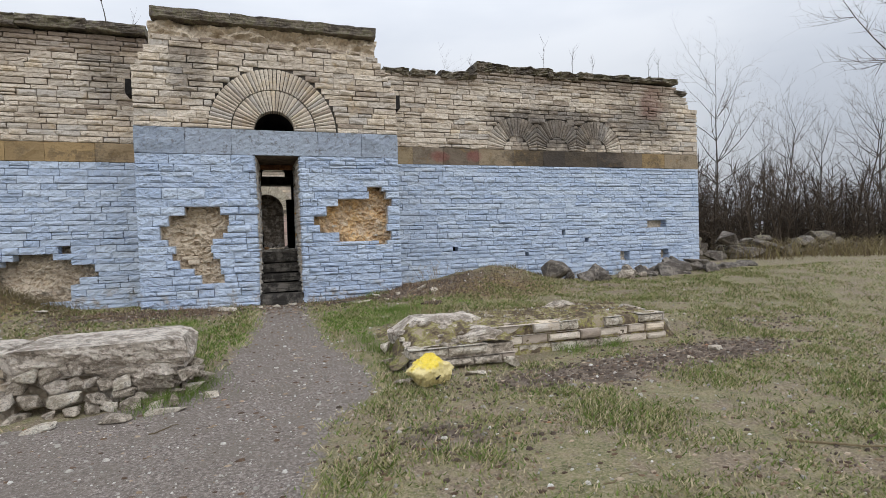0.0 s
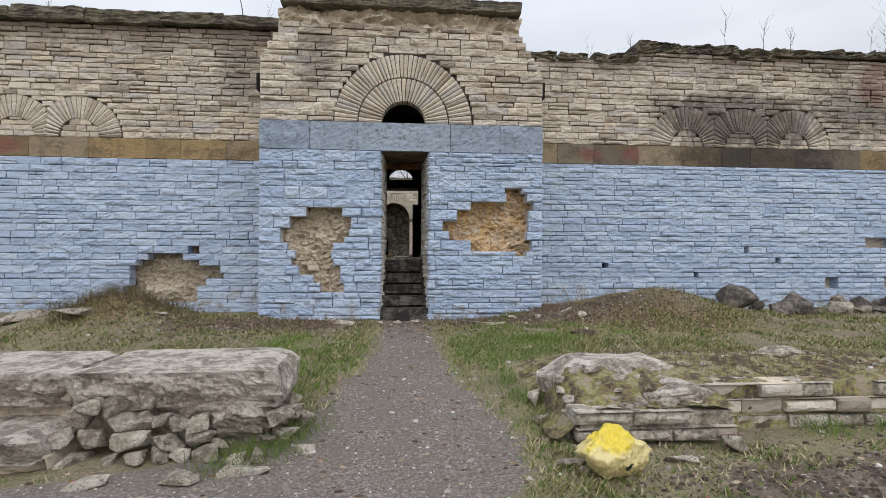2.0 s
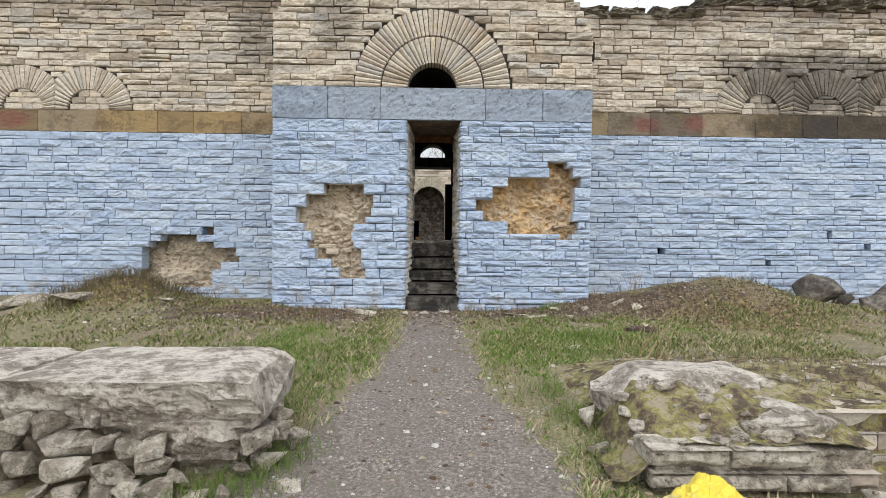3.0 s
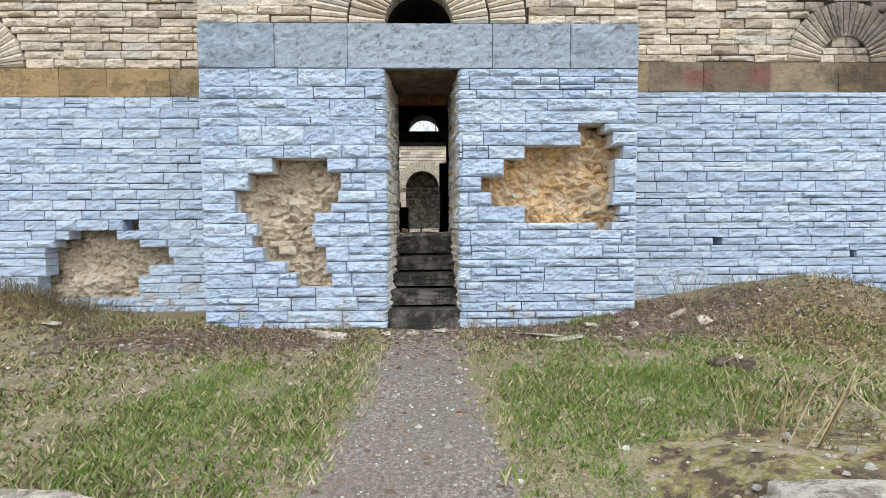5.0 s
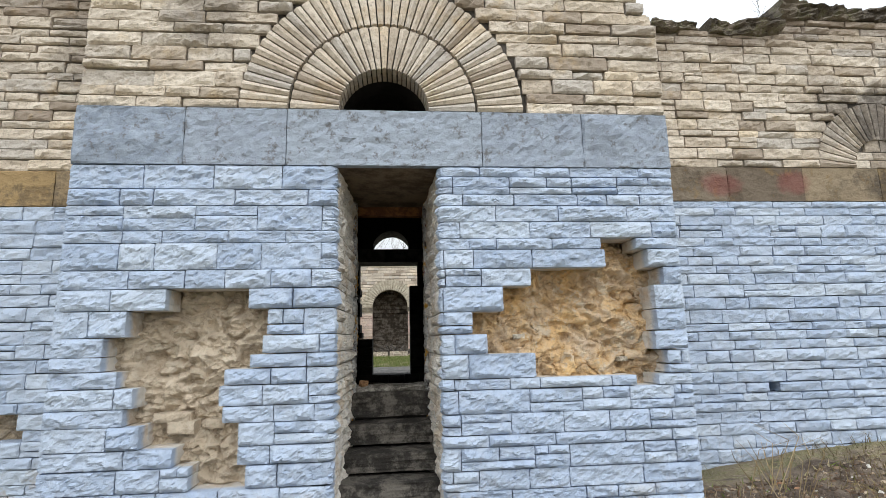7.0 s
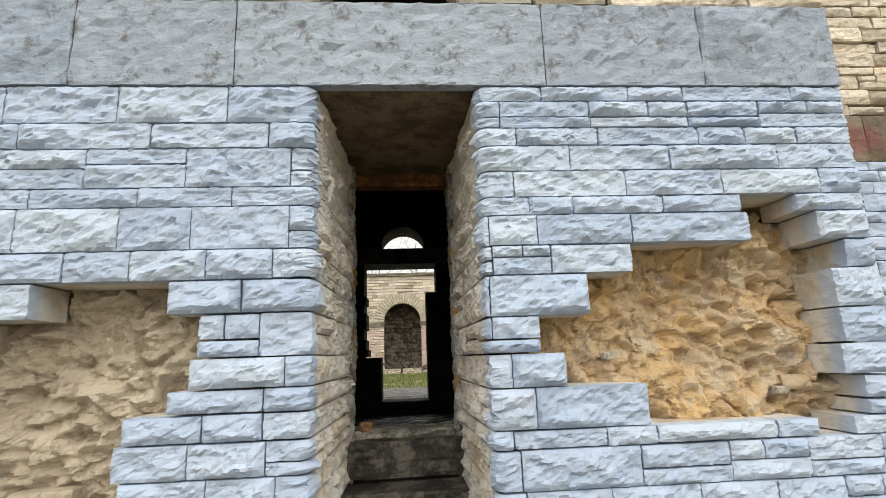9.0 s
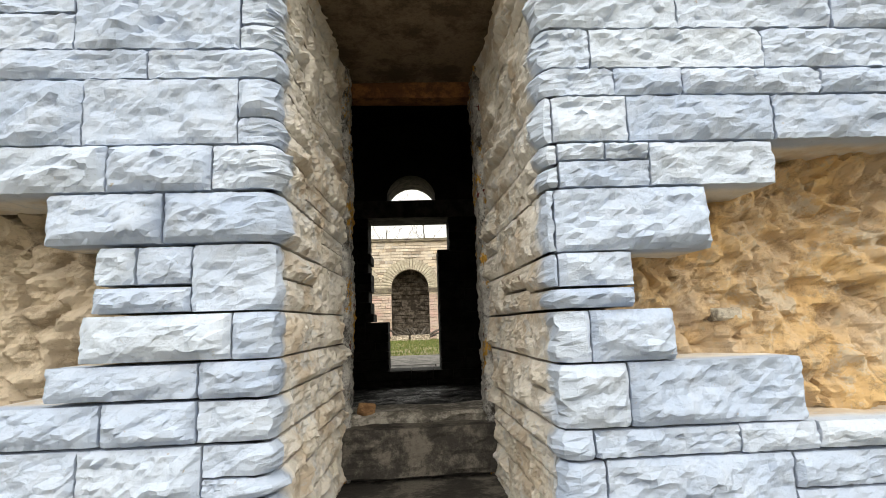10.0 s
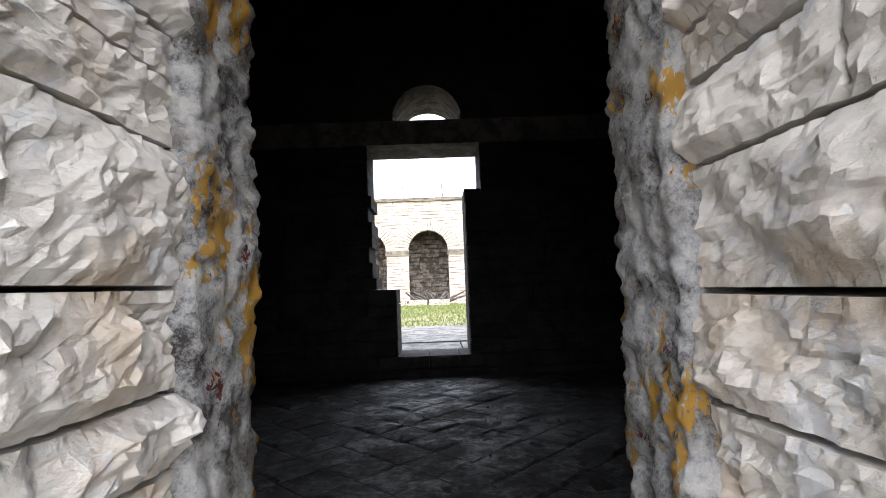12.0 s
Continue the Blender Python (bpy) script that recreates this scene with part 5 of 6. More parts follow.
# low tumbled wall past the end of the ruin
low = empty("tumbled_wall", "low tumbled dry-stone wall under the thicket", "wall", at=(15, 14.5, 0.5))
rg = random.Random(77)
for i in range(60):
    x = rg.uniform(12.6, 24)
    y = 14.2 + (x - 12.6) * 0.05 + rg.uniform(-0.3, 0.3)
    s = rg.uniform(0.35, 0.75)
    o = fallen_stone(rg, x, y, s * 1.4, s, s * 0.7, rg.choice((M_SLATE, M_COPING)), "", "", (rg.uniform(-8, 8), rg.uniform(-8, 8)), None, 0.05, 0.4 + rg.choice((0, 0.3, 0.6)) * rg.random(), "wall_stone", 12)
    del o["category"]
    o.parent = low
    o.matrix_parent_inverse = Matrix.Translation(-low.location)


# ---------------------------------------------------------------- crumpled yellow sack
def make_sack():
    n = Nodes("yellow_plastic_film", 0.38)
    n.bsdf.inputs["Specular IOR Level"].default_value = 0.5
    n.bsdf.inputs["Transmission Weight"].default_value = 0.0
    c = n.mix(n.step(n.math("ADD", n.axis(2), n.math("MULTIPLY", n.noise(7, 4), 0.30)), 0.40, 0.34), (0.80, 0.62, 0.06), (0.74, 0.62, 0.29))
    c = n.mix(n.ramp(n.noise(13, 5, 0.7), (0.55, 0.0), (0.7, 0.45)), c, (0.55, 0.47, 0.28))
    m = n.done(c, n.bump(n.noise(15, 5, 0.6, (1.5, 1.5, 0.4)), 1.0, 0.03))
    me = bpy.data.meshes.new("plastic_sack")
    bm = bmesh.new()
    bmesh.ops.create_uvsphere(bm, u_segments=120, v_segments=70, radius=1.0)
    rs = random.Random(4)
    facets = []
    for k in range(26):
        q = Vector((rs.gauss(0, 1), rs.gauss(0, 1), rs.gauss(0.1, 1))).normalized()
        facets.append((q, rs.uniform(0.80, 1.12)))
    for v in bm.verts:
        d = v.co.normalized()
        r = min(k / max(d.dot(q), 0.15) for q, k in facets)
        r = min(r, 1.35) * (1 + 0.14 * (0.3 - abs(noise.noise(d * 2.2))) + 0.14 * (0.3 - abs(noise.noise(Vector((d.x * 7, d.y * 7, d.z * 3))))) + 0.05 * noise.noise(d * 11) + 0.07 * (0.25 - abs(noise.noise((math.atan2(d.y, d.x) * 3.2, d.z * 1.5, 5.0)))))
        v.co = Vector((d.x * 0.215 * r, d.y * 0.16 * r, max(0.0, 0.15 + d.z * 0.165 * r)))
        if v.co.z > 0.22:
            v.co.x += 0.03 * noise.noise((v.co.x * 9, v.co.y * 9, 0)) - 0.02
            v.co.z += 0.035 * noise.noise((v.co.x * 11, v.co.y * 11, 3.0))
        if v.co.z < 0.04:
            v.co.x *= 1.08
    bm.to_mesh(me)
    bm.free()
    me.materials.append(m)
    me.polygons.foreach_set("use_smooth", [True] * len(me.polygons))
    ob = new("plastic_sack", me)
    ob.matrix_world = pose(1.49, 4.98, height(1.49, 4.98) - 0.01, 0, 0, 12)
    tagged(ob, "crumpled yellow plastic sack lying before the plinth", "sack")
    # a near-black disc on the film draws the shade inside a small hole
    t = bpy.data.meshes.new("torn_opening")
    tb = bmesh.new()
    ring = [tb.verts.new((0.0 + 0.034 * math.cos(a) * (1 + 0.3 * math.sin(3 * a)), -0.176 + 0.008 * math.cos(a), 0.12 + 0.014 * math.sin(a) + 0.012 * math.cos(a))) for a in [k * math.tau / 14 for k in range(14)]]
    tb.faces.new(ring)
    bmesh.ops.solidify(tb, geom=list(tb.faces), thickness=0.012)
    tb.to_mesh(t)
    tb.free()
    t.materials.append(M_SHADE_BLACK)
    hole = new("torn_opening", t)
    hole.parent = ob


make_sack()


# ---------------------------------------------------------------- bare trees and thicket
def tube(pile, p, q, r0, r1, sides=4):
    d = (q - p).normalized()
    a = d.orthogonal().normalized()
    b = d.cross(a)
    v = []
    for c, r in ((p, r0), (q, r1)):
        for i in range(sides):
            t = math.tau * i / sides
            v.append(tuple(c + a * (r * math.cos(t)) + b * (r * math.sin(t))))
    pile.add(v, [(i, (i + 1) % sides, sides + (i + 1) % sides, sides + i) for i in range(sides)])


def grow(rng, wood, twigs, p, d, length, r, level, rise=0.12, forks=(4, 6)):
    n = 4 if level else 7
    seg = length / n
    for i in range(n):
        d = (d + Vector((rng.uniform(-1, 1), rng.uniform(-1, 1), rng.uniform(-0.5, 1))) * (0.10 if level == 0 else 0.17) + Vector((0, 0, rise * 0.5))).normalized()
        q = p + d * seg
        tube(wood if level < 2 else twigs, p, q, r * (1 - 0.8 * i / n), r * (1 - 0.8 * (i + 1) / n), 6 if level == 0 else (4 if level == 1 else 3))
        p = q
        if level < 3 and (i > 1 or level > 0):
            for k in range(rng.randint(*forks) // (2 if level == 0 else 3) + (1 if level == 0 else 0)):
                a = rng.uniform(0, math.tau)
                side = d.orthogonal().normalized()
                side.rotate(Matrix.Rotation(a, 3, d))
                nd = (d * rng.uniform(0.5, 0.9) + side * rng.uniform(0.5, 1.0)).normalized()
                grow(rng, wood, twigs, p, nd, length * rng.uniform(0.30, 0.48), r * (1 - 0.8 * (i + 1) / n) * 0.55 + 0.002, level + 1, rise, forks)


M_BARK = make_plain("grey_bark", ((0.3, (0.055, 0.048, 0.042)), (0.7, (0.12, 0.105, 0.09))), 6)
M_TWIG = make_each("bare_twigs", 0.9, (0.0, (0.09, 0.07, 0.055)), (0.5, (0.14, 0.105, 0.08)), (1.0, (0.19, 0.15, 0.115)))
M_THICKET = make_each("brown_thicket", 0.95, (0.0, (0.035, 0.028, 0.022)), (0.5, (0.075, 0.058, 0.044)), (1.0, (0.13, 0.10, 0.075)))


def tree(x, y, h, seed, r, label, z=None, rise=0.12, forks=(4, 6), lean=(0, 0)):
    rng = random.Random(seed)
    base = height(x, y) - 0.1 if z is None else z
    wood, twigs = Pile(), Pile()
    grow(rng, wood, twigs, Vector((x, y, base)), Vector((lean[0], lean[1], 1)).normalized(), h, r, 0, rise, forks)
    t = empty("tree" if h > 2.5 else "sapling", label, "tree", "bare trees" if h > 2.5 else "saplings on the wall", at=(x, y, base))
    child("trunk", wood.v, wood.f, M_BARK, t)
    child("crown", twigs.v, twigs.f, M_TWIG, t)
    return t


TREES = ((23.8, 22.0, 8.6, 0.085, 0.10), (28.5, 22.0, 6.9, 0.07, 0.12), (30.0, 24.0, 6.2, 0.06, 0.1), (28.0, 16.0, 14.0, 0.15, 0.03), (33.0, 23.0, 6.8, 0.07, 0.1), (30.5, 19.0, 6.8, 0.07, 0.08), (36.0, 21.0, 8.0, 0.09, 0.08), (26.5, 30.0, 7.4, 0.07, 0.1))
for i, (x, y, h, r, rise) in enumerate(TREES):
    tree(x, y, h, 100 + i, r, "tall bare tree with fine grey branches against the sky" if h > 10 else "slender bare young tree rising from the thicket", rise=rise, forks=(7, 10) if h > 12 else (4, 6))
for i, (x, y, h) in enumerate(((6.6, 19.0, 4.6), (7.6, 19.5, 4.7), (10.5, 24.0, 5.0), (-8.5, 20.0, 4.9))):
    tree(x, y, h, 140 + i, 0.09, "bare tree standing behind the ruined wall")
for i, (x, y, h) in enumerate(((-6, 50, 11), (-2.5, 52, 10.5), (1.5, 51, 11), (4.5, 53, 10), (-9, 53, 11))):
    tree(x, y, h, 160 + i, 0.1, "bare tree standing behind the arcade wall")
for i, (x, z, h) in enumerate(((-3.0, 5.85, 0.9), (4.9, 5.5, 0.5), (7.0, 5.8, 0.75), (7.9, 5.7, 0.8), (8.5, 5.75, 0.55), (10.4, 5.8, 0.75), (10.75, 5.8, 0.7), (-6.6, 5.9, 0.4), (-2.55, 5.75, 0.55))):
    tree(x, WING_Y + 0.2, h * (1.6 if i == 0 else 1), 180 + i, 0.013 if i == 0 else 0.007, "thin bare sapling growing out of the wall top", z, 0.5 if i else 0.16, (1, 2) if i else (3, 5))


def thicket():
    rng = random.Random(9)
    p = Pile()
    for i in range(1250):
        t = rng.random()
        x = 13.5 + 34 * t
        y = 17.5 + rng.uniform(0, 5) + 2.0 * math.sin(t * 7) - 6 * t
        h = rng.uniform(2.0, 5.2) * (0.85 + 0.3 * noise.noise((x * 0.35, y * 0.35, 0)))
        b = Vector((x, y, height(x, y)))
        d = Vector((rng.uniform(-0.25, 0.25), rng.uniform(-0.25, 0.25), 1)).normalized()
        tube(p, b, b + d * h, 0.03, 0.008, 3)
        for k in range(24):
            s = rng.uniform(0.05, 0.95)
            o = b + d * (h * s)
            nd = (d * rng.uniform(-0.1, 0.9) + Vector((rng.uniform(-1, 1), rng.uniform(-1, 1), rng.uniform(-0.2, 0.5)))).normalized()
            tube(p, o, o + nd * rng.uniform(0.4, 1.1), 0.016, 0.005, 3)
    thing("thicket", p.v, p.f, M_THICKET, "dense brown leafless thicket of bare shrubs", "bushes", kind="stuff")


thicket()


# ---------------------------------------------------------------- grass, litter, pebbles
def lush():
    """Fresh green grass beside the path before the wall."""
    r = np.random.RandomState(8)
    n, k = 120000, 0
    x, y, rr = r.rand(n) * 7.4 - 3.4, 5.9 + r.rand(n) * 4.2, r.rand(n, 6)
    verts, faces = [], []
    for i in range(n):
        a, b = float(x[i]), float(y[i])
        d = 1.05 * gauss(a, b, -1.2, 7.9, 1.1, 1.4) + 1.1 * gauss(a, b, 1.5, 8.0, 1.0, 1.3) + 0.7 * gauss(a, b, 2.6, 8.9, 1.0, 0.7) + 0.8 * noise.noise((a * 1.6, b * 1.6, 2.0)) + 0.4 * noise.noise((a * 5, b * 5, 2.0))
        if d < 0.42 + 0.70 * rr[i, 0] or on_path(a, b) > 0.2 + 0.5 * rr[i, 1] or (-6.5 < a < -0.85 and b < 6.5) or (a > 1.3 and b < 7.6):
            continue
        h, t = 0.018 + 0.036 * rr[i, 2], rr[i, 3] * 6.283
        w, z = 0.0028 + 0.0025 * rr[i, 4], height(a, b) - 0.004
        c, s = w * math.cos(t), w * math.sin(t)
        ex, ey = h * 1.8 * (rr[i, 4] - 0.5), h * 1.8 * (rr[i, 5] - 0.5)
        verts += [(a - c, b - s, z), (a + c, b + s, z), (a + 0.4 * ex + 0.8 * c, b + 0.4 * ey + 0.8 * s, z + 0.6 * h), (a + ex, b + ey, z + h)]
        faces += [(k, k + 1, k + 2), (k, k + 2, k + 3)]
        k += 4
    m = make_each("fresh_grass", 0.6, (0.0, (0.08, 0.14, 0.02)), (0.45, (0.15, 0.25, 0.038)), (0.72, (0.22, 0.32, 0.065)), (0.86, (0.34, 0.33, 0.14)), (1.0, (0.52, 0.44, 0.27)))
    thing("grass", verts, faces, m, "fresh green grass growing beside the gravel path", "grass", kind="stuff")


lush()


def court_grass():
    """Grass of the court, seen through the two doors."""
    r = np.random.RandomState(17)
    n = 30000
    x, y, rr = r.rand(n) * 9 - 4.4, 20.6 + 20 * r.rand(n), r.rand(n, 4)
    verts, faces = [], []
    for i in range(n):
        a, b, t = float(x[i]), float(y[i]), rr[i, 0] * 6.283
        h, z = 0.04 + 0.07 * rr[i, 1], height(a, b) - 0.004
        c, s = 0.012 * math.cos(t), 0.012 * math.sin(t)
        verts += [(a - c, b - s, z), (a + c, b + s, z), (a + h * (rr[i, 2] - 0.5), b + h * (rr[i, 3] - 0.5), z + h)]
        faces.append((3 * i, 3 * i + 1, 3 * i + 2))
    m = make_each("court_grass", 0.7, (0.0, (0.07, 0.105, 0.022)), (0.6, (0.14, 0.19, 0.045)), (1.0, (0.30, 0.27, 0.12)))
    thing("grass", verts, faces, m, "green grass covering the court before the arcade", "grass", kind="stuff")


court_grass()


def blades():
    """Short winter grass, thickest beside the path and near the camera's way."""
    r = np.random.RandomState(3)
    n = 330000
    y = 1.2 + 9.6 * r.rand(n) ** 1.1
    x = (r.rand(n) - 0.42) * (5.0 + 1.6 * y) * (1 + 1.1 * r.rand(n) ** 4)
    verts, faces = [], []
    k = 0
    rr = r.rand(n, 6)
    for i in range(n):
        a, b = float(x[i]), float(y[i])
        if on_path(a, b) > 0.12 + 0.7 * rr[i, 4] or bare_soil(a, b) > 0.30 + 0.55 * rr[i, 5]:
            continue
        if (-6.5 < a < -0.85 and 5.1 < b < 6.45) or (1.35 < a < 5.3 and 5.4 < b < 7.5) or (BAY_L < a < BAY_R and b > BAY_Y - 0.02):
            continue
        if 1.3 * gauss(a, b, 4.7, 10.9, 1.7, 1.1) + 1.2 * gauss(a, b, -4.4, 10.3, 1.0, 0.8) > 0.35 + rr[i, 5]:
            continue
        patch = noise.noise((a * 1.3, b * 1.3, 7.0)) + 0.6 * noise.noise((a * 4.1, b * 4.1, 3.0))
        if patch < -0.04 + 0.7 * (rr[i, 0] - 0.5):
            continue
        z = height(a, b) - 0.004
        t = rr[i, 1] * 6.283
        h = 0.014 + 0.030 * rr[i, 2] + 0.0015 * b + (0.02 if patch > 0.35 else 0)
        w = 0.0035 + 0.003 * rr[i, 3] + 0.0006 * b
        c, s = math.cos(t), math.sin(t)
        verts += [(a - w * c, b - w * s, z), (a + w * c, b + w * s, z), (a + h * 2.4 * (rr[i, 3] - 0.5), b + h * 2.4 * (rr[i, 4] - 0.5), z + h)]
        faces.append((k, k + 1, k + 2))
        k += 3
    m = make_each("winter_grass", 0.7, (0.0, (0.08, 0.125, 0.022)), (0.32, (0.155, 0.205, 0.045)), (0.5, (0.23, 0.23, 0.085)), (0.68, (0.36, 0.30, 0.17)), (1.0, (0.50, 0.42, 0.28)))
    thing("grass", verts, faces, m, "short patchy winter grass with dry blades", "grass", kind="stuff")


blades()


def scatter(name, n, seed, where, size, material, label, category, flat=0.6):
    rng = random.Random(seed)
    p = Pile()
    while n:
        x, y = rng.uniform(-5, 9), rng.uniform(1.3, 10.8)
        if rng.random() > where(x, y) or (-6.5 < x < -0.85 and 5.2 < y < 6.45):
            continue
        n -= 1
        s = size[0] + (size[1] - size[0]) * rng.random() ** 3
        z = moss_z(x, y) + 0.01 if 1.4 < x < 5.2 and 5.9 < y < 8.4 else height(x, y)
        t = rng.uniform(0, 6.28)
        pts = []
        for k in range(5):
            a = t + k * 1.2566
            r = s * rng.uniform(0.6, 1.1)
            pts.append((x + r * math.cos(a), y + r * 0.7 * math.sin(a), z - 0.2 * s + (0.15 * s * rng.random())))
        up = [(x + (a - x) * 0.6, y + (b - y) * 0.6, z + s * flat * rng.uniform(0.6, 1.1)) for a, b, c in pts]
        p.add(pts + up, [(4 - k, 0, 0)[:1] for k in range(0)] + [(k, (k + 1) % 5, 5 + (k + 1) % 5, 5 + k) for k in range(5)] + [(5, 6, 7, 8, 9)])
    thing(name, p.v, p.f, material, label, category, kind="stuff")


M_PEBBLE = make_each("pale_pebbles", 0.85, (0.0, (0.20, 0.18, 0.16)), (0.5, (0.36, 0.34, 0.30)), (0.85, (0.52, 0.49, 0.44)), (1.0, (0.68, 0.66, 0.62)))
M_LEAF = make_each("dead_leaves", 0.85, (0.0, (0.07, 0.045, 0.03)), (0.45, (0.17, 0.11, 0.07)), (0.75, (0.31, 0.23, 0.155)), (0.92, (0.48, 0.39, 0.29)), (1.0, (0.30, 0.13, 0.06)))
M_CLOD = make_each("dark_soil_clods", 0.95, (0.0, (0.07, 0.053, 0.042)), (0.6, (0.13, 0.10, 0.078)), (1.0, (0.21, 0.165, 0.13)))
scatter("gravel", 11000, 1, lambda x, y: 0.15 + on_path(x, y), (0.003, 0.016), M_PEBBLE, "pale pebbles scattered over the dark gravel path", "gravel")
scatter("stone_chips", 3600, 2, lambda x, y: 0.25 + 0.6 * bare_soil(x, y), (0.006, 0.038), M_PEBBLE, "white limestone chips scattered in the grass", "stone chips", 0.5)
scatter("leaf_litter", 19000, 3, lambda x, y: 0.09 + 0.9 * min(1, gauss(x, y, 0, 10.1, 6, 0.6) + gauss(x, y, 4.7, 10.6, 1.7, 0.9)) + 0.4 * bare_soil(x, y), (0.008, 0.042), M_LEAF, "brown dead leaves and litter at the wall's foot", "leaves", 0.25)
scatter("soil_clods", 9000, 4, lambda x, y: min(1, bare_soil(x, y) ** 1.5), (0.008, 0.038), M_CLOD, "dark clods of churned bare soil", "soil")


def stalks(name, spots, seed, label, material, n, hmin, hmax, radius, wid=0.004):
    rng = random.Random(seed)
    p = Pile()
    for cx, cy in spots:
        for k in range(n):
            x, y = cx + rng.gauss(0, radius), cy + rng.gauss(0, radius)
            z = moss_z(x, y) if 1.4 < x < 5.2 and 5.9 < y < 8.4 else height(x, y)
            a = Vector((x, y, z - 0.01))
            h = rng.uniform(hmin, hmax)
            b = a + Vector((rng.gauss(0, 0.25), rng.gauss(0, 0.25), 0.75)) * h
            c = b + Vector((rng.gauss(0, 0.4), rng.gauss(0, 0.4), 0.35)) * h * 0.6
            tube(p, a, b, wid, wid * 0.7, 3)
            tube(p, b, c, wid * 0.7, wid * 0.3, 3)
    thing(name, p.v, p.f, material, label, "dry grass", kind="stuff")


M_STRAW = make_each("dry_straw", 0.8, (0.0, (0.22, 0.16, 0.085)), (0.5, (0.34, 0.26, 0.145)), (1.0, (0.46, 0.37, 0.23)))
M_BRAMBLE = make_each("dead_bramble", 0.85, (0.0, (0.10, 0.075, 0.045)), (0.6, (0.20, 0.155, 0.085)), (1.0, (0.23, 0.20, 0.08)))
stalks("dry_stalks", ((2.25, 7.3), (2.1, 7.5), (3.15, 10.4), (3.3, 10.6)), 5, "thin dry stalks standing on the plinth", M_STRAW, 9, 0.2, 0.6, 0.14)
stalks("dead_bramble", ((-4.0, 10.3), (-4.5, 10.1), (-3.7, 10.6), (-5.0, 10.2), (-4.2, 10.5), (-4.8, 9.9)), 6, "matted dry bramble and grass on a mound", M_BRAMBLE, 260, 0.05, 0.24, 0.28, 0.003)
stalks("dead_bramble", ((4.4, 10.6), (5.2, 10.4), (3.9, 10.2), (5.6, 10.9), (4.6, 9.6), (6.2, 10.6)), 8, "matted dry grass on the mound at the wall", M_BRAMBLE, 170, 0.03, 0.14, 0.40, 0.003)
stalks("reed_grass", ((19.5, 13.0), (20.1, 13.4), (20.9, 12.6), (18.2, 13.9), (22.3, 13.3), (23.5, 12.4), (16.5, 13.6)), 7, "tall tan tufts of dry reed grass", M_BRAMBLE, 170, 0.2, 0.8, 0.6, 0.008)
stalks("plinth_grass", ((2.9, 6.4), (3.6, 6.2), (4.3, 6.3), (3.2, 7.0), (4.0, 7.1), (4.8, 6.8), (2.6, 7.6), (3.5, 7.9)), 11, "dry grass and moss tufts on the plinth's top", M_BRAMBLE, 160, 0.02, 0.085, 0.30, 0.0025)
stalks("leaf_brush", ((-1.9, 9.95), (-1.2, 9.85), (-2.7, 10.0), (-1.5, 10.2), (1.5, 10.15), (2.2, 10.15), (3.1, 10.0), (-0.7, 10.25), (2.7, 10.3), (-3.3, 10.1), (0.8, 10.3), (3.7, 9.8)), 21, "dead stems and brown leaves along the wall's foot", M_LEAF, 210, 0.02, 0.10, 0.26, 0.004)
tufts = make_each("green_tufts", 0.7, (0.0, (0.10, 0.16, 0.03)), (0.6, (0.17, 0.24, 0.05)), (1.0, (0.24, 0.29, 0.09)))
stalks("grass_tufts", ((-0.85, 5.55), (-1.1, 5.35), (-0.75, 5.9), (1.25, 6.4), (1.35, 5.85), (1.15, 6.9), (3.6, 5.6), (4.2, 5.62), (-1.0, 6.55), (1.9, 10.15), (2.0, 8.5)), 12, "green grass tufts beside the stones", tufts, 170, 0.04, 0.14, 0.13, 0.0025)


def twig(x, y, turn, length, r):
    """One bent stick, drawn as a run of joined rings."""
    p = Pile()
    rng = random.Random(int(x * 100))
    verts, faces, cy, cz = [], [], 0.0, r
    for i in range(7):
        for k in range(5):
            a = math.tau * k / 5
            verts.append((length * (i / 6 - 0.5), cy + r * (1 - 0.07 * i) * math.cos(a), cz + r * (1 - 0.07 * i) * math.sin(a)))
        cy, cz = cy + rng.uniform(-0.03, 0.03), cz + rng.uniform(-0.004, 0.006)
    faces = [(5 * i + k, 5 * i + (k + 1) % 5, 5 * i + 5 + (k + 1) % 5, 5 * i + 5 + k) for i in range(6) for k in range(5)] + [(4, 3, 2, 1, 0), (30, 31, 32, 33, 34)]
    p.add(verts, faces)
    o = thing("fallen_twig", p.v, p.f, M_BRAMBLE, "bare fallen twig lying on the ground", "twig", "twigs")
    o.matrix_world = pose(x, y, height(x, y), 0, 0, turn)


for a in ((3.75, 2.35, -35, 0.9, 0.010), (-2.6, 9.9, 10, 0.8, 0.012), (-3.0, 10.1, -15, 0.7, 0.010), (-2.4, 10.2, 30, 0.5, 0.008), (-0.9, 4.7, 40, 0.25, 0.006), (2.0, 2.6, 20, 0.4, 0.006), (-3.3, 9.7, 5, 0.9, 0.012), (0.4, 4.2, 70, 0.2, 0.005)):
    twig(*a)
# a dark clump of soil in the grass
for i in range(16):
    fallen_stone(rng, 2.72 + rng.gauss(0, 0.10), 8.78 + rng.gauss(0, 0.07), 0.12, 0.1, 0.09, M_CLOD, "dark clod in a small heap of soil on grass", "heap of soil", sink=0.02, name="soil_clod")

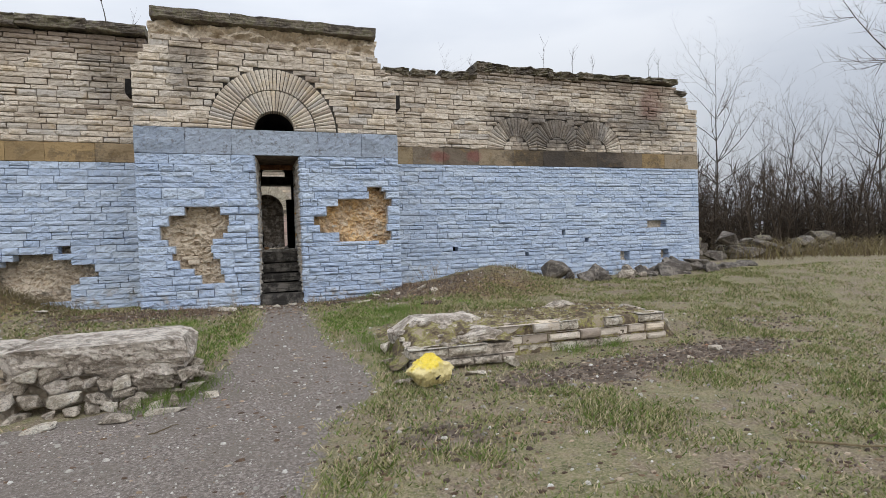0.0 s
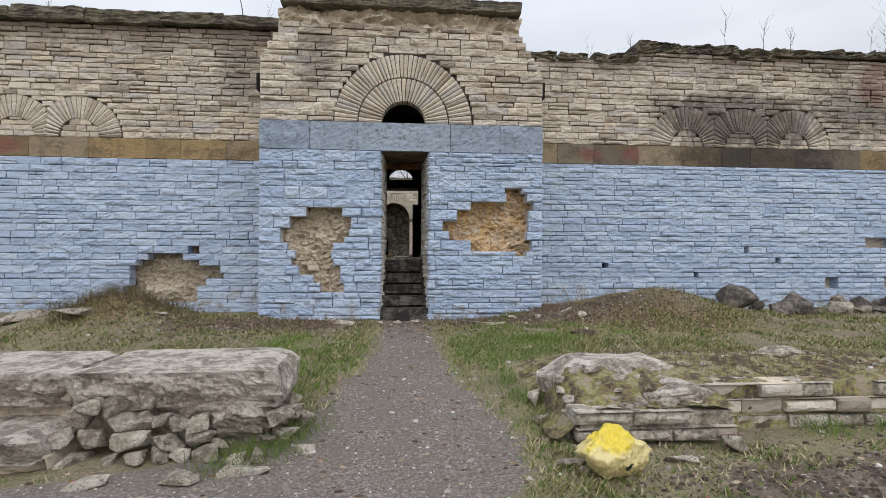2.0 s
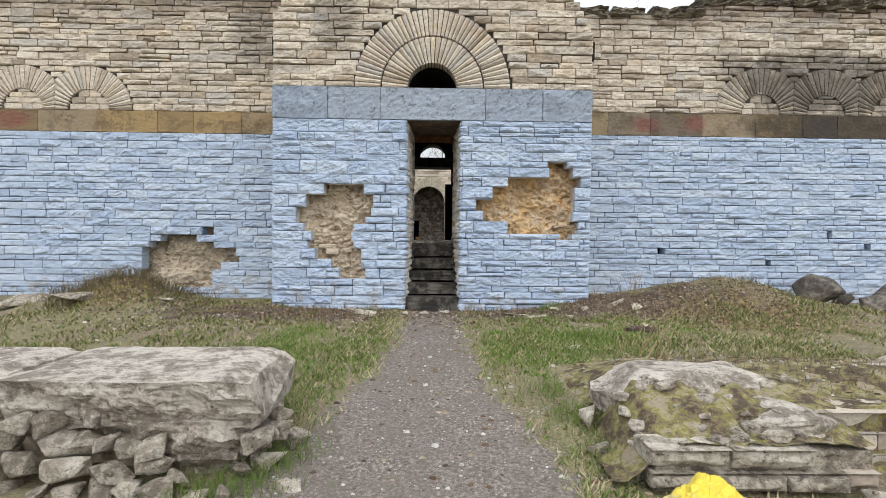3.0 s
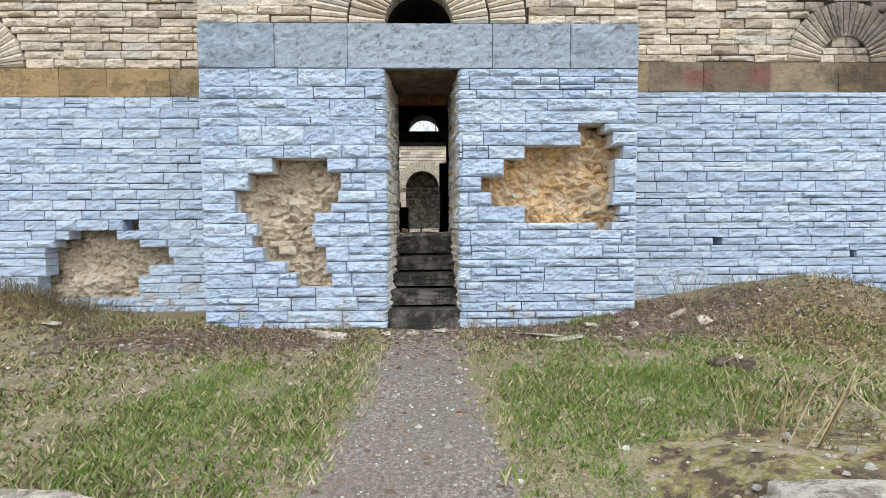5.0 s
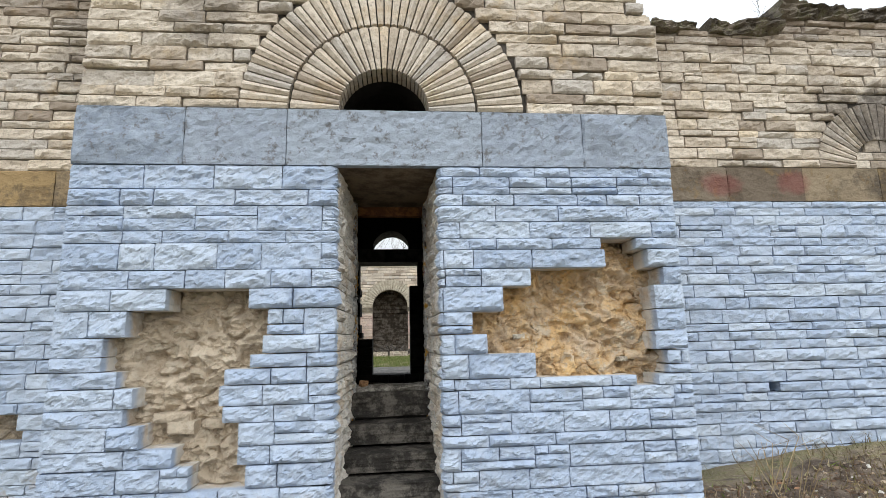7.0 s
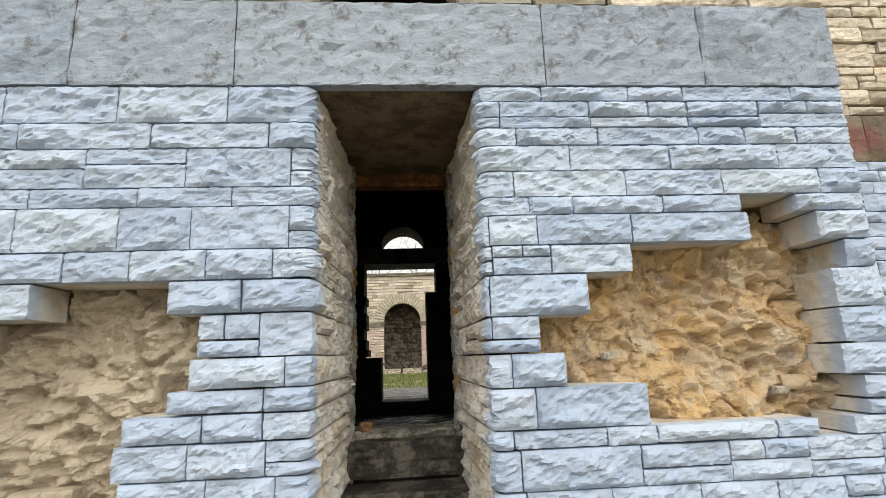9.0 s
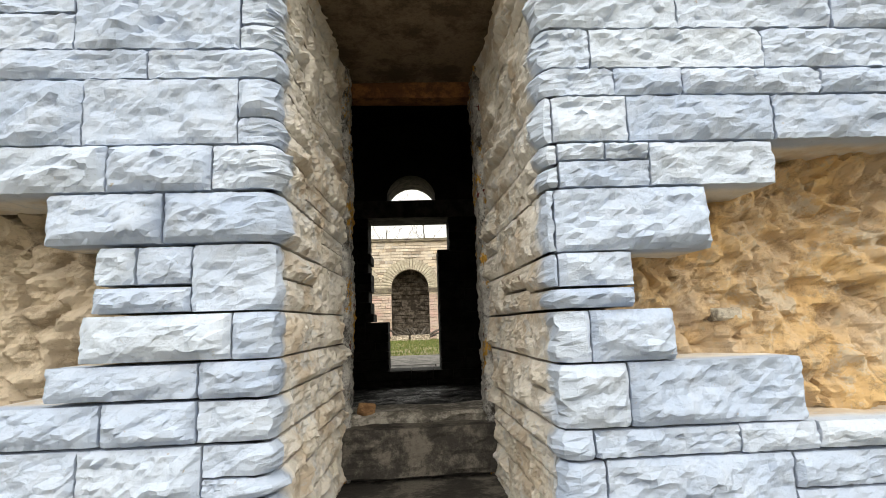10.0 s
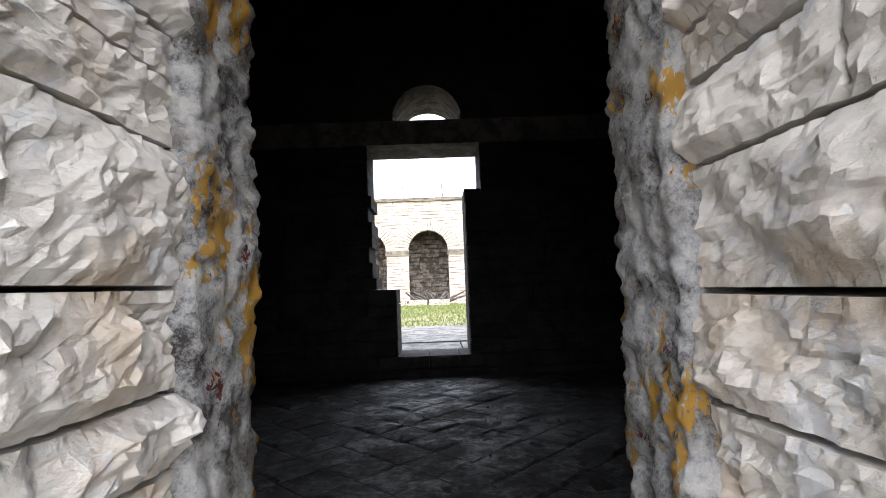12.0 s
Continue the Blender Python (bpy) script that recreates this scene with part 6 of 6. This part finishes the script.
# heap of branches and stone in front of the arcade
heap = empty("branch_heap", "heap of cut branches before the arcade's middle arch", "branches", at=(0.2, 39.5, 0.8))
rg = random.Random(12)
for i in range(30):
    a = Vector((0.0 + rg.gauss(0, 0.32), 39.5 + rg.gauss(0, 0.3), height(0.2, 39.5) + 0.1))
    b = a + Vector((rg.gauss(0, 0.6), rg.gauss(0, 0.3), rg.uniform(0.1, 0.7)))
    p = Pile()
    tube(p, a, b, 0.09, 0.05, 5)
    child("branch", p.v, p.f, M_BARK, heap)
for x, y, w in ((-2.1, 38.5, 1.2), (-0.9, 39.0, 1.0), (1.9, 38.7, 1.3), (3.0, 38.8, 1.0), (0.3, 38.2, 1.1), (-3.4, 38.8, 1.2)):
    o = ragged("kerb_block", x - w / 2, x + w / 2, y, y + 0.5, height(x, y) - 0.1, height(x, y) + 0.32, 0.05, x, M_GREYROCK, None, 0.2, "squared grey stone block on the court's grass", "stone block")
    o["group"] = "blocks before the arcade"
# crumbs on the dark floor
crumbs = Pile()
rg = random.Random(14)
for i in range(90):
    s = rg.uniform(0.003, 0.008) * (2.2 if i % 12 == 0 else 1)
    x, y = rg.uniform(-0.7, 1.0), 12.0 + 3.4 * rg.random()
    crumbs.add(*box(x, x + s, y, y + s * 0.8, FLOOR_Z - 0.03, FLOOR_Z - 0.004 + s * 0.5))
thing("floor_crumbs", crumbs.v, crumbs.f, M_STEP, "pale mortar crumbs scattered on the dark floor", "rubble", kind="stuff")
# a broken brick at the end of the top step, and a pale stone on the soil heap
fallen_stone(rg, -0.11, 11.60, 0.10, 0.07, 0.07, make_plain("broken_brick", ((0.3, (0.22, 0.12, 0.06)), (0.7, (0.42, 0.25, 0.13))), 14, relief_shade=0.4), "broken orange-brown brick lying on the worn top step", "", (0, 8), 20, 0.0, 1.36, "broken_brick", 18)["category"] = "brick"
fallen_stone(rg, 2.74, 8.74, 0.07, 0.06, 0.05, M_PALEROCK, "small white stone lying on the dark soil heap", "", (5, 0), 30, 0.0, height(2.74, 8.74) + 0.075, "white_stone", 14)
